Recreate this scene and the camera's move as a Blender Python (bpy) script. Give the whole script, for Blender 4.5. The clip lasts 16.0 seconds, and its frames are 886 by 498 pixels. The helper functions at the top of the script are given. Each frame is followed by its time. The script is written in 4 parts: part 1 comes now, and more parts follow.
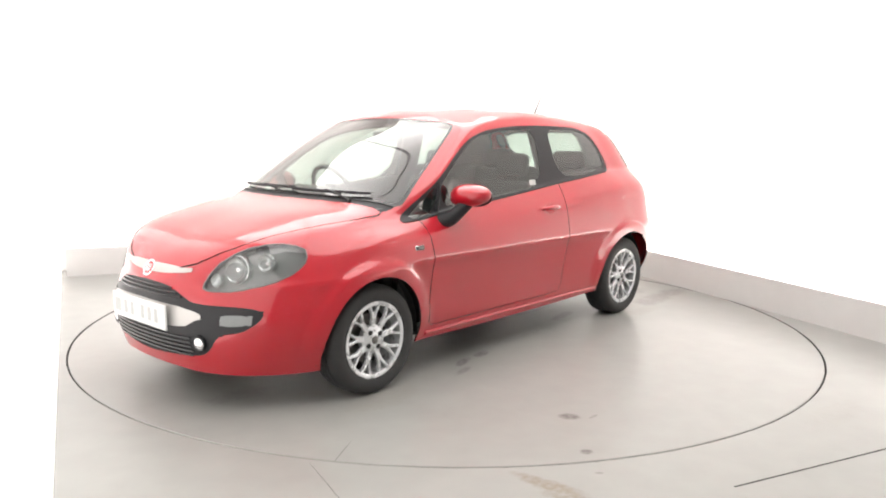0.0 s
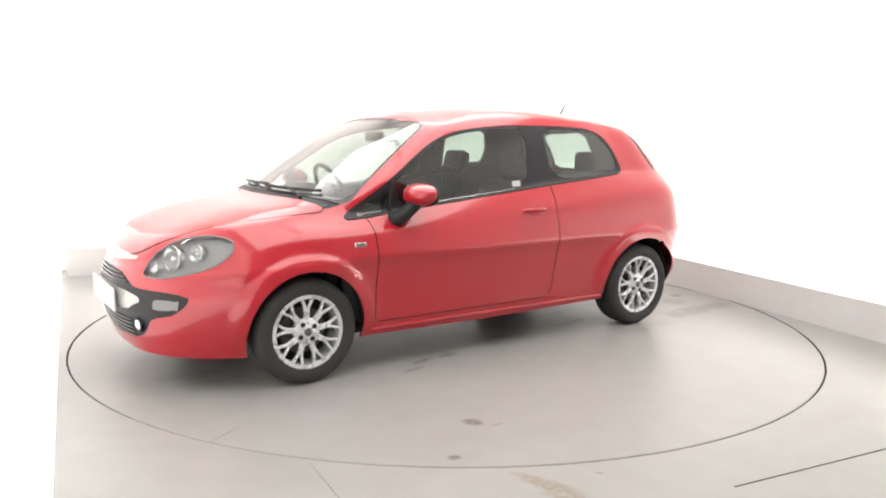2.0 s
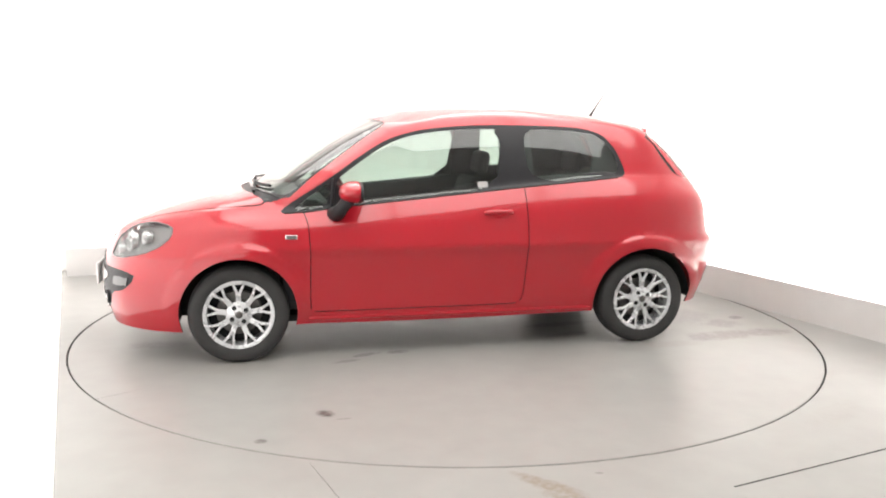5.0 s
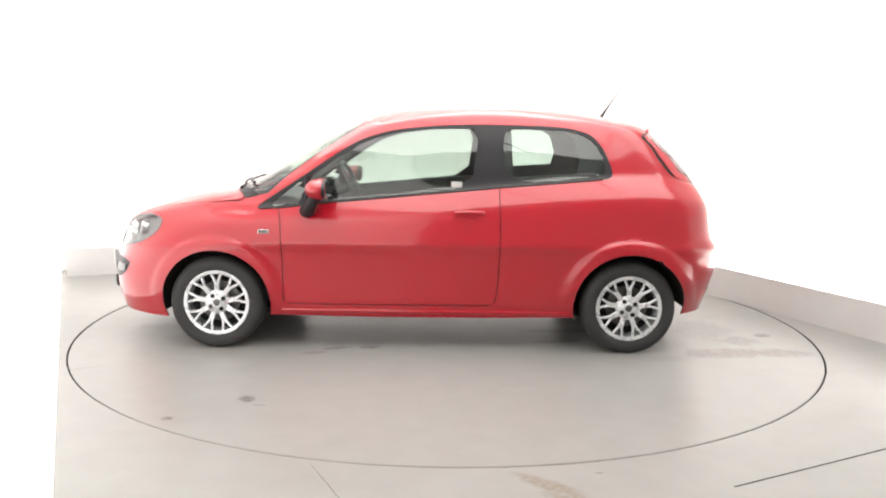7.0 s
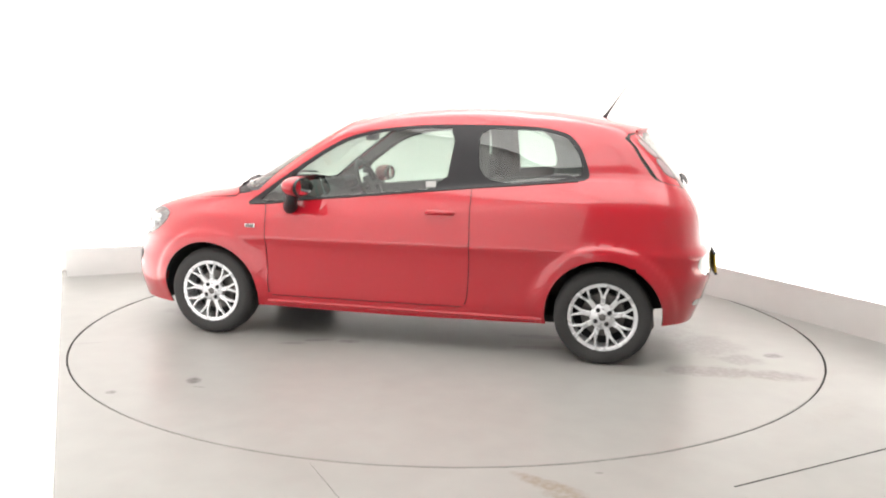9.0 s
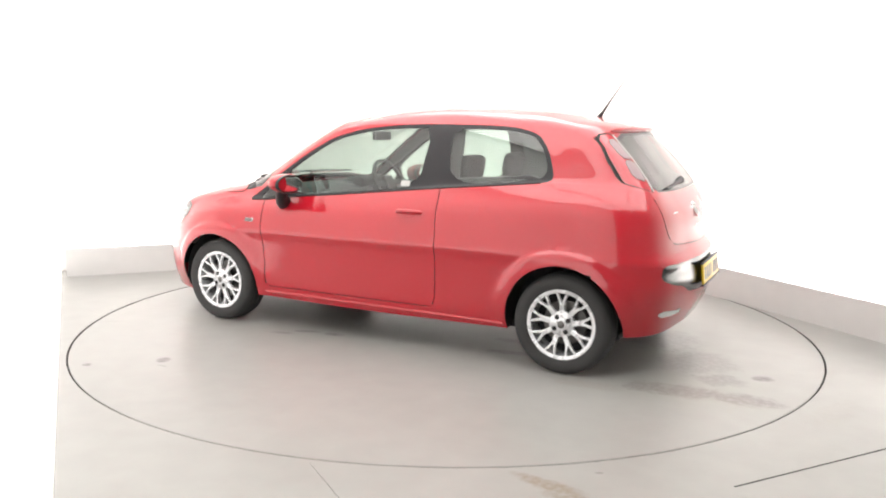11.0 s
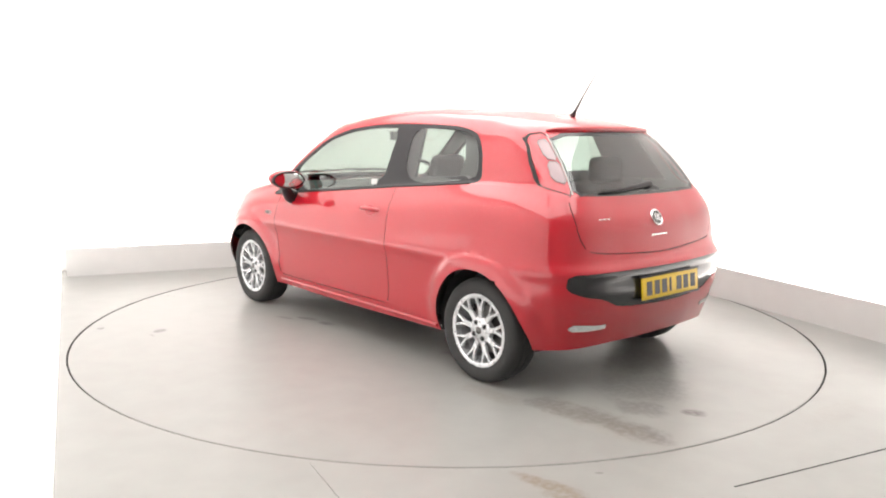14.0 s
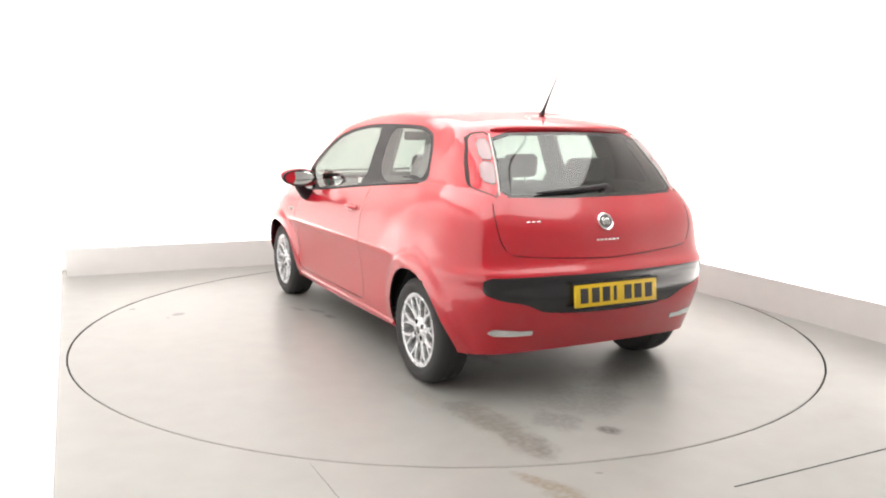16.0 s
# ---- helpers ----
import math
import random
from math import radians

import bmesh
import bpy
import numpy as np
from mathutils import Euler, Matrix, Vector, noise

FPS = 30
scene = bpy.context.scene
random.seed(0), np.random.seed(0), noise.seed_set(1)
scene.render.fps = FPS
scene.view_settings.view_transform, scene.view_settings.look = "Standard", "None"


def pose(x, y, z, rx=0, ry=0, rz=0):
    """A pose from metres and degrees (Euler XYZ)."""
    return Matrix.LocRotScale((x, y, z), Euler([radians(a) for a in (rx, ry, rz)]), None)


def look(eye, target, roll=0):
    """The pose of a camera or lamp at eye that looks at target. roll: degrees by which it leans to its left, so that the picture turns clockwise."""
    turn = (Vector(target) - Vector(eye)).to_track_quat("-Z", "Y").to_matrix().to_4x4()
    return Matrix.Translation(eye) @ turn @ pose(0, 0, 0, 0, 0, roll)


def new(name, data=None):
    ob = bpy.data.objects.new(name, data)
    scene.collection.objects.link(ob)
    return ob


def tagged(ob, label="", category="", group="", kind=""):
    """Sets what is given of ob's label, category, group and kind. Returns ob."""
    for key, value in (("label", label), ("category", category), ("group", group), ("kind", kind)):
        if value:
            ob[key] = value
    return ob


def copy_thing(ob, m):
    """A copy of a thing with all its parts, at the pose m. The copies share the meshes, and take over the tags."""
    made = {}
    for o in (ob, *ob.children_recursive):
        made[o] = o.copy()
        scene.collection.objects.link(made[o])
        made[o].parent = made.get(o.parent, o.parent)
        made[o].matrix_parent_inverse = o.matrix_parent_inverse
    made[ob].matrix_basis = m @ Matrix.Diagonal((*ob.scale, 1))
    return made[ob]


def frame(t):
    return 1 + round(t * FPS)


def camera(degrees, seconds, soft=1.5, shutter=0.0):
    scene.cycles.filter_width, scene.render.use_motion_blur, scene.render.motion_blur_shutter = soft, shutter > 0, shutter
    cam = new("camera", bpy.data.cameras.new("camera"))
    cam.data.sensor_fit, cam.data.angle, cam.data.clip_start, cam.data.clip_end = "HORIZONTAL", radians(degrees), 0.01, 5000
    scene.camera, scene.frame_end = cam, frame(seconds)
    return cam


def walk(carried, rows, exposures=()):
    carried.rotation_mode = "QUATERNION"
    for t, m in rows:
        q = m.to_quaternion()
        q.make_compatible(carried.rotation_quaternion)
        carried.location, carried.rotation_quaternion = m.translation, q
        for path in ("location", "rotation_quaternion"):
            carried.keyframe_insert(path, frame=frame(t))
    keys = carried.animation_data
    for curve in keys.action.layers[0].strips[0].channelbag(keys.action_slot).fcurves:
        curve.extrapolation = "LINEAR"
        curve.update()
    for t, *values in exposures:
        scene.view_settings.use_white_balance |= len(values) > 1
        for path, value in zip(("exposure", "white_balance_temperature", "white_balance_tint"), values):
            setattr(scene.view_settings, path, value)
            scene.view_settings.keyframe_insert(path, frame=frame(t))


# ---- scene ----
cam = camera(58.93, 16.0, soft=2.0)
walk(cam, [(0.0, look((0, -5.422, 1.356), (-0.02766, 0.0, 0.5157), 0.715)),
           (16.0, look((0, -5.422, 1.356), (-0.02766, 0.0, 0.5157), 0.715))])

# ---- world, lights, exposure ----
world = bpy.data.worlds.new("studio_world")
scene.world = world
world.use_nodes = True
world.node_tree.nodes["Background"].inputs[0].default_value = (1.0, 0.985, 0.97, 1)
world.node_tree.nodes["Background"].inputs[1].default_value = 0.35
scene.view_settings.exposure = -0.09


def area_lamp(name, x, y, z, sx, sy, watts, aim=None, rz=0.0):
    data = bpy.data.lights.new(name, "AREA")
    data.shape, data.size, data.size_y, data.energy = "RECTANGLE", sx, sy, watts
    data.color = (1.0, 0.978, 0.945)
    ob = new(name, data)
    ob.matrix_world = look((x, y, z), aim) if aim else pose(x, y, z, 0, 0, rz)
    return ob


ROOM_TURN = 24.3                       # the booth is turned against the view
RU = Vector((math.cos(radians(ROOM_TURN)), math.sin(radians(ROOM_TURN)), 0))
RV = Vector((-RU.y, RU.x, 0))
U0, U1, V0, V1, CEIL = -2.50, 2.45, -6.6, 2.72, 3.6


def room(u, v, z=0.0):
    p = RU * u + RV * v
    return Vector((p.x, p.y, z))


# wide lights under the ceiling: place, width, length, turn, watts
STRIPS = ((-1.42, -0.6, 1.36, 6.0, 0, 68), (0.0, -0.6, 1.36, 6.0, 0, 68), (1.42, -0.6, 1.36, 6.0, 0, 68))
for u, v, width, length, turn, watts in STRIPS:
    p = room(u, v)
    area_lamp("ceiling_lamp", p.x, p.y, CEIL - 0.14, width, length, watts, rz=ROOM_TURN + turn)
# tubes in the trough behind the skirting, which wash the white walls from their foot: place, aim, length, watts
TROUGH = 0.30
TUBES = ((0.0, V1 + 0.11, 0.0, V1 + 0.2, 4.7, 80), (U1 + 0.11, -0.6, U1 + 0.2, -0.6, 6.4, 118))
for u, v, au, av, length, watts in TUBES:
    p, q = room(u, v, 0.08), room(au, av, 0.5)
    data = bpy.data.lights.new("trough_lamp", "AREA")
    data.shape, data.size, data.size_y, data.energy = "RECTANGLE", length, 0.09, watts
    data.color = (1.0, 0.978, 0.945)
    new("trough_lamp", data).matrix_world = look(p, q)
LEFT_A, LEFT_B = Vector((-3.47, 1.50, 0)), Vector((-0.40, -4.88, 0))

# ---- materials ----


def material(name, base, rough=0.5, metal=0.0, coat=0.0, spec=0.5):
    m = bpy.data.materials.new(name)
    m.use_nodes = True
    b = m.node_tree.nodes["Principled BSDF"]
    b.inputs["Base Color"].default_value = (*base, 1)
    b.inputs["Roughness"].default_value = rough
    b.inputs["Metallic"].default_value = metal
    b.inputs["Coat Weight"].default_value = coat
    b.inputs["Coat Roughness"].default_value = 0.09
    b.inputs["Specular IOR Level"].default_value = spec
    b.inputs["Coat IOR"].default_value = 1.55
    return m


def node(m, kind, **inputs):
    n = m.node_tree.nodes.new(kind)
    for k, v in inputs.items():
        n.inputs[k.replace("_", " ")].default_value = v
    return n


def vary(m, scale, amount, rough_amount=0.08, bump=0.0, bump_scale=200.0, scale2=None, coords="Object"):
    """Two scales of colour and gloss variation, and a fine bump."""
    t, links = m.node_tree, m.node_tree.links
    b = t.nodes["Principled BSDF"]
    co = node(m, "ShaderNodeTexCoord")
    n1 = node(m, "ShaderNodeTexNoise", Scale=scale, Detail=6.0, Roughness=0.6)
    n2 = node(m, "ShaderNodeTexNoise", Scale=scale2 or scale * 14, Detail=4.0)
    add = node(m, "ShaderNodeMath")
    add.operation = "ADD"
    for n in (n1, n2):
        links.new(co.outputs[coords], n.inputs["Vector"])
    links.new(n1.outputs["Fac"], add.inputs[0])
    links.new(n2.outputs["Fac"], add.inputs[1])
    ramp = node(m, "ShaderNodeMapRange")
    ramp.inputs["From Min"].default_value, ramp.inputs["From Max"].default_value = 0.5, 1.5
    ramp.inputs["To Min"].default_value, ramp.inputs["To Max"].default_value = 1 - amount, 1 + amount
    links.new(add.outputs[0], ramp.inputs["Value"])
    mul = node(m, "ShaderNodeVectorMath")
    mul.operation = "SCALE"
    mul.inputs[0].default_value = b.inputs["Base Color"].default_value[:3]
    links.new(ramp.outputs[0], mul.inputs["Scale"])
    links.new(mul.outputs[0], b.inputs["Base Color"])
    r = b.inputs["Roughness"].default_value
    rr = node(m, "ShaderNodeMapRange")
    rr.inputs["From Min"].default_value, rr.inputs["From Max"].default_value = 0.2, 0.8
    rr.inputs["To Min"].default_value, rr.inputs["To Max"].default_value = max(0.0, r - rough_amount), r + rough_amount
    links.new(n1.outputs["Fac"], rr.inputs["Value"])
    links.new(rr.outputs[0], b.inputs["Roughness"])
    if bump:
        nb = node(m, "ShaderNodeTexNoise", Scale=bump_scale, Detail=3.0)
        links.new(co.outputs[coords], nb.inputs["Vector"])
        bp = node(m, "ShaderNodeBump", Strength=bump, Distance=0.002)
        links.new(nb.outputs["Fac"], bp.inputs["Height"])
        links.new(bp.outputs[0], b.inputs["Normal"])
    return m


def glass(name, tint):
    """Thin sheet of glass: tinted see-through with a Fresnel gloss."""
    m = bpy.data.materials.new(name)
    m.use_nodes = True
    t = m.node_tree
    t.nodes.remove(t.nodes["Principled BSDF"])
    tr = node(m, "ShaderNodeBsdfTransparent", Color=(*tint, 1))
    gl = node(m, "ShaderNodeBsdfGlossy", Color=(1, 1, 1, 1), Roughness=0.02)
    lw = node(m, "ShaderNodeLayerWeight", Blend=0.5)
    pw = node(m, "ShaderNodeMath")
    pw.operation = "POWER"
    pw.inputs[1].default_value = 4.0
    t.links.new(lw.outputs["Facing"], pw.inputs[0])
    fr = node(m, "ShaderNodeMath")
    fr.operation = "MULTIPLY_ADD"
    fr.inputs[1].default_value, fr.inputs[2].default_value = 0.9, 0.07
    t.links.new(pw.outputs[0], fr.inputs[0])
    mix = node(m, "ShaderNodeMixShader")
    t.links.new(fr.outputs[0], mix.inputs[0])
    t.links.new(tr.outputs[0], mix.inputs[1])
    t.links.new(gl.outputs[0], mix.inputs[2])
    t.links.new(mix.outputs[0], t.nodes["Material Output"].inputs[0])
    return m


RED = vary(material("red_car_paint", (0.36, 0.0042, 0.014), 0.35, 0.0, 1.0, 0.25), 1.2, 0.01, 0.0)
SHUTLINE = vary(material("dark_red_shut_line", (0.05, 0.003, 0.005), 0.6), 12, 0.1)
BLACK = vary(material("black_plastic_trim", (0.014, 0.014, 0.016), 0.42, spec=0.3), 20, 0.15, 0.06, 0.15, 600)
GLOSSBLACK = vary(material("gloss_black_trim", (0.012, 0.012, 0.013), 0.22, 0, 0.25), 20, 0.1, 0.03)
SEAL = vary(material("black_rubber_seal", (0.012, 0.012, 0.012), 0.7), 30, 0.1)
UNDER = vary(material("underbody_black", (0.015, 0.015, 0.016), 0.85), 12, 0.3, 0.05, 0.3, 80)
TYRE = vary(material("tyre_rubber", (0.025, 0.0245, 0.0245), 0.78), 12, 0.2, 0.08, 0.3, 300)
ALLOY = vary(material("silver_alloy", (0.60, 0.61, 0.625), 0.28, 0.45), 15, 0.06, 0.05)
LAMPCHROME = vary(material("dull_lamp_chrome", (0.5, 0.52, 0.52), 0.22, 0.9), 15, 0.1, 0.05)
DISC = vary(material("brake_steel", (0.13, 0.125, 0.12), 0.4, 0.9), 20, 0.2, 0.1)
CHROME = vary(material("chrome", (0.82, 0.82, 0.83), 0.08, 1.0), 8, 0.03, 0.03)
SILVER = vary(material("satin_silver_trim", (0.44, 0.43, 0.415), 0.3, 0.35), 4, 0.03, 0.01)
FABRIC = vary(material("dark_grey_seat_fabric", (0.035, 0.036, 0.04), 0.95), 9, 0.25, 0.03, 0.5, 500)
DASH = vary(material("dashboard_plastic", (0.03, 0.031, 0.033), 0.6), 10, 0.2, 0.03)
LINING = vary(material("grey_headlining", (0.16, 0.16, 0.155), 0.95), 8, 0.1, 0.03, 0.2, 400)
SIDEGLASS = glass("side_window_glass", (0.57, 0.66, 0.615))
REARGLASSTINT = glass("rear_window_glass", (0.48, 0.56, 0.52))
SCREEN = glass("windscreen_glass", (0.58, 0.66, 0.615))
LENS = glass("clear_lamp_lens", (0.93, 0.94, 0.94))
LAMPRED = vary(material("red_lamp_plastic", (0.40, 0.014, 0.025), 0.12, 0, 0.6), 6, 0.1, 0.03)
LAMPWHITE = vary(material("lamp_reflector_silver", (0.7, 0.7, 0.71), 0.2, 0.8), 12, 0.08, 0.05)
LAMPPINK = vary(material("pale_pink_lamp_lens", (0.30, 0.225, 0.235), 0.3, 0.1, 0.1), 12, 0.08, 0.05)
LAMPGREY = vary(material("lamp_housing_grey", (0.17, 0.178, 0.178), 0.32, 0.3), 12, 0.15, 0.06)
PLATEWHITE = vary(material("white_number_plate", (0.6, 0.6, 0.6), 0.35), 12, 0.03)
PLATEYELLOW = vary(material("yellow_number_plate", (0.62, 0.41, 0.015), 0.35), 12, 0.03)
INK = vary(material("black_ink", (0.02, 0.02, 0.022), 0.5), 12, 0.05)
STICKER = vary(material("white_sticker", (0.38, 0.39, 0.38), 0.6), 12, 0.04)
MIRROR = material("mirror_glass", (0.9, 0.92, 0.92), 0.02, 1.0)
WHITE = vary(material("white_wall_paint", (0.80, 0.78, 0.765), 0.6), 0.8, 0.012, 0.05, 0.05, 120, coords="Generated")
ENDWALL = vary(material("grey_wall_paint", (0.48, 0.475, 0.465), 0.6), 0.8, 0.03, 0.05, 0.05, 120, coords="Generated")
CEILING = vary(material("white_ceiling_paint", (0.78, 0.775, 0.765), 0.7), 0.8, 0.02, 0.05)
SKIRT = vary(material("grey_skirting_paint", (0.52, 0.51, 0.50), 0.4), 1.5, 0.04, 0.06, 0.08, 60, scale2=9)


def stained(name, base, rough, spots, seed):
    """Painted floor with worn blotches, each an uneven ellipse (x, y, half length, half width, turn, strength, tone)."""
    m = vary(material(name, base, rough), 0.9, 0.10, 0.06, 0.05, 90, scale2=6.0)
    t, links = m.node_tree, m.node_tree.links
    b = t.nodes["Principled BSDF"]
    colour = b.inputs["Base Color"].links[0].from_socket
    co = node(m, "ShaderNodeTexCoord")
    wob = node(m, "ShaderNodeTexNoise", Scale=9.0, Detail=5.0, Roughness=0.65)
    fine = node(m, "ShaderNodeTexNoise", Scale=34.0 + seed, Detail=4.0)
    links.new(co.outputs["Object"], wob.inputs["Vector"])
    links.new(co.outputs["Object"], fine.inputs["Vector"])
    for x, y, la, lb, turn, strength, tone in spots:
        mp = node(m, "ShaderNodeMapping")
        mp.vector_type = "TEXTURE"
        mp.inputs["Location"].default_value = (x, y, 0)
        mp.inputs["Rotation"].default_value = (0, 0, radians(turn))
        mp.inputs["Scale"].default_value = (la, lb, 1)
        links.new(co.outputs["Object"], mp.inputs["Vector"])
        ln_ = node(m, "ShaderNodeVectorMath")
        ln_.operation = "LENGTH"
        links.new(mp.outputs[0], ln_.inputs[0])
        sub = node(m, "ShaderNodeMath")
        sub.operation = "MULTIPLY_ADD"
        sub.inputs[1].default_value = 1.5
        links.new(wob.outputs["Fac"], sub.inputs[0])
        links.new(ln_.outputs["Value"], sub.inputs[2])
        rng = node(m, "ShaderNodeMapRange")
        rng.interpolation_type = "SMOOTHSTEP"
        rng.inputs["From Min"].default_value, rng.inputs["From Max"].default_value = 1.25, 1.85
        rng.inputs["To Min"].default_value, rng.inputs["To Max"].default_value = strength, 0.0
        links.new(sub.outputs[0], rng.inputs["Value"])
        mul = node(m, "ShaderNodeMath")
        mul.operation = "MULTIPLY"
        rf = node(m, "ShaderNodeMapRange")
        rf.inputs["From Min"].default_value, rf.inputs["From Max"].default_value = 0.3, 0.6
        links.new(fine.outputs["Fac"], rf.inputs["Value"])
        rf.inputs["To Min"].default_value = 0.35
        links.new(rng.outputs[0], mul.inputs[0])
        links.new(rf.outputs[0], mul.inputs[1])
        mix = node(m, "ShaderNodeMix")
        mix.data_type = "RGBA"
        links.new(mul.outputs[0], mix.inputs["Factor"])
        links.new(colour, mix.inputs[6])
        mix.inputs[7].default_value = (*tone, 1)
        colour = mix.outputs[2]
    links.new(colour, b.inputs["Base Color"])
    return m


DARKSTAIN, TAN = (0.065, 0.06, 0.055), (0.18, 0.155, 0.12)
FLOORPAINT = stained("stained_grey_floor_paint", (0.250, 0.249, 0.235), 0.36, [
    (0.40, -2.57, 0.16, 0.05, -35, 1.0, TAN), (0.52, -2.72, 0.16, 0.06, -30, 1.0, TAN), (0.62, -2.46, 0.02, 0.012, 0, 0.6, DARKSTAIN),
    (1.9, -1.75, 0.30, 0.10, 40, 0.15, TAN), (2.3, -0.4, 0.10, 0.012, -60, 0.6, DARKSTAIN), (-2.2, 0.8, 0.3, 0.05, 60, 0.1, TAN)], 3)
TABLEPAINT = stained("stained_grey_turntable_paint", (0.250, 0.249, 0.235), 0.36, [
    (0.983, 1.668, 0.060, 0.042, -40, 0.95, DARKSTAIN), (1.281, 1.946, 0.034, 0.03, 20, 0.95, DARKSTAIN), (-2.12, 0.275, 0.065, 0.05, 20, 0.95, DARKSTAIN),
    (-1.58, 0.74, 0.15, 0.10, 0, 0.5, DARKSTAIN), (-1.80, 0.70, 0.17, 0.12, 15, 0.5, DARKSTAIN), (-2.08, 0.69, 0.22, 0.10, 5, 0.6, DARKSTAIN), (-1.85, 0.72, 0.42, 0.13, 0, 0.3, TAN),
    (-1.92, 0.42, 0.15, 0.13, 0, 0.40, DARKSTAIN), (-1.75, 0.13, 0.25, 0.30, 0, 0.35, DARKSTAIN), (-1.46, -0.30, 0.25, 0.3, 0, 0.4, DARKSTAIN),
    (0.466, 0.70, 0.085, 0.035, 10, 0.8, DARKSTAIN), (0.66, 0.725, 0.10, 0.035, 20, 0.75, DARKSTAIN), (0.79, 0.84, 0.10, 0.03, 15, 0.5, DARKSTAIN),
    (1.9, 0.28, 0.2, 0.1, 0, 0.3, DARKSTAIN), (-0.72, 0.5, 0.2, 0.05, 10, 0.5, DARKSTAIN), (-0.75, 0.23, 0.3, 0.06, 5, 0.45, DARKSTAIN),
    (1.45, 0.85, 0.3, 0.12, 0, 0.2, TAN), (0.9, 1.75, 0.04, 0.012, 0, 0.5, DARKSTAIN), (-1.3, 0.85, 0.25, 0.08, 0, 0.3, TAN),
    (2.0, 1.2, 0.14, 0.0035, 30, 0.9, DARKSTAIN)], 0)
GAP = vary(material("dark_gap_dirt", (0.03, 0.03, 0.03), 0.9), 20, 0.2)
PANEL = bpy.data.materials.new("light_panel_diffuser")
PANEL.use_nodes = True
PANEL.node_tree.nodes["Principled BSDF"].inputs["Base Color"].default_value = (0.9, 0.9, 0.9, 1)
PANEL.node_tree.nodes["Principled BSDF"].inputs["Emission Color"].default_value = (1, 0.99, 0.97, 1)
PANEL.node_tree.nodes["Principled BSDF"].inputs["Emission Strength"].default_value = 1.0



# white wall paint with an added glow; the wall itself is no lamp
def glow_wall_paint(name, strength):
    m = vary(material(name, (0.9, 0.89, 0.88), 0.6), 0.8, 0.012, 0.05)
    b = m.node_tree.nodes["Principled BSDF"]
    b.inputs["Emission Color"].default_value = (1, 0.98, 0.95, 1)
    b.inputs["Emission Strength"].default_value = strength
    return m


# the foot glows more, for the bright band reflected along the car's crease
WALLGLOW = glow_wall_paint("white_wall_added_glow", 0.7)
FOOTGLOW = glow_wall_paint("white_wall_foot_added_glow", 1.7)

# ---- mesh helpers ----


def link_bm(name, bm, mat, smooth=True):
    me = bpy.data.meshes.new(name)
    bm.normal_update()
    bm.to_mesh(me)
    bm.free()
    for m in mat if isinstance(mat, (list, tuple)) else [mat]:
        me.materials.append(m)
    if smooth:
        me.shade_smooth()
        me.set_sharp_from_angle(angle=radians(38))
    return new(name, me)


def part(name, bm, mat, parent, label="", smooth=True):
    ob = link_bm(name, bm, mat, smooth)
    ob.parent = parent
    return tagged(ob, label)


def thing(name, label, category, group="", kind=""):
    return tagged(new(name), label, category, group, kind)


def box_bm(x0, x1, y0, y1, z0, z1, bevel=0.0, seg=2):
    bm = bmesh.new()
    bmesh.ops.create_cube(bm, size=1, matrix=Matrix.Translation(((x0 + x1) / 2, (y0 + y1) / 2, (z0 + z1) / 2)) @ Matrix.Diagonal((x1 - x0, y1 - y0, z1 - z0, 1)))
    if bevel:
        bmesh.ops.bevel(bm, geom=bm.edges[:], offset=bevel, segments=seg, affect="EDGES", profile=0.5)
    return bm


def lathe_bm(profile, seg=48, axis="Y", close=False):
    """Turn a list of (radius, height) about an axis."""
    bm = bmesh.new()
    rings = []
    for k in range(seg):
        a = 2 * math.pi * k / seg
        ring = []
        for r, h in profile:
            c, s = r * math.cos(a), r * math.sin(a)
            ring.append(bm.verts.new((c, h, s) if axis == "Y" else (c, s, h) if axis == "Z" else (h, c, s)))
        rings.append(ring)
    n = len(profile)
    for k in range(seg):
        a, b = rings[k], rings[(k + 1) % seg]
        for i in range(n if close else n - 1):
            j = (i + 1) % n
            bm.faces.new((a[i], b[i], b[j], a[j]))
    bmesh.ops.remove_doubles(bm, verts=bm.verts[:], dist=1e-6)
    bmesh.ops.recalc_face_normals(bm, faces=bm.faces[:])
    return bm


def tube_bm(points, radius, seg=8, caps=True):
    """A tube along points; radius is a number or one for each point."""
    bm = bmesh.new()
    pts = [Vector(p) for p in points]
    rad = radius if isinstance(radius, (list, tuple)) else [radius] * len(pts)
    rings = []
    for i, p in enumerate(pts):
        d = (pts[min(i + 1, len(pts) - 1)] - pts[max(i - 1, 0)]).normalized()
        up = Vector((0, 0, 1)) if abs(d.z) < 0.9 else Vector((1, 0, 0))
        a = d.cross(up).normalized()
        b = a.cross(d)
        rings.append([bm.verts.new(p + (a * math.cos(2 * math.pi * k / seg) + b * math.sin(2 * math.pi * k / seg)) * rad[i]) for k in range(seg)])
    for r0, r1 in zip(rings, rings[1:]):
        for k in range(seg):
            bm.faces.new((r0[k], r0[(k + 1) % seg], r1[(k + 1) % seg], r1[k]))
    if caps:
        bm.faces.new(rings[0][::-1])
        bm.faces.new(rings[-1])
    bmesh.ops.recalc_face_normals(bm, faces=bm.faces[:])
    return bm


def join_bm(*parts):
    out = bmesh.new()
    for b in parts:
        me = bpy.data.meshes.new("tmp")
        b.to_mesh(me)
        b.free()
        out.from_mesh(me)
        bpy.data.meshes.remove(me)
    return out


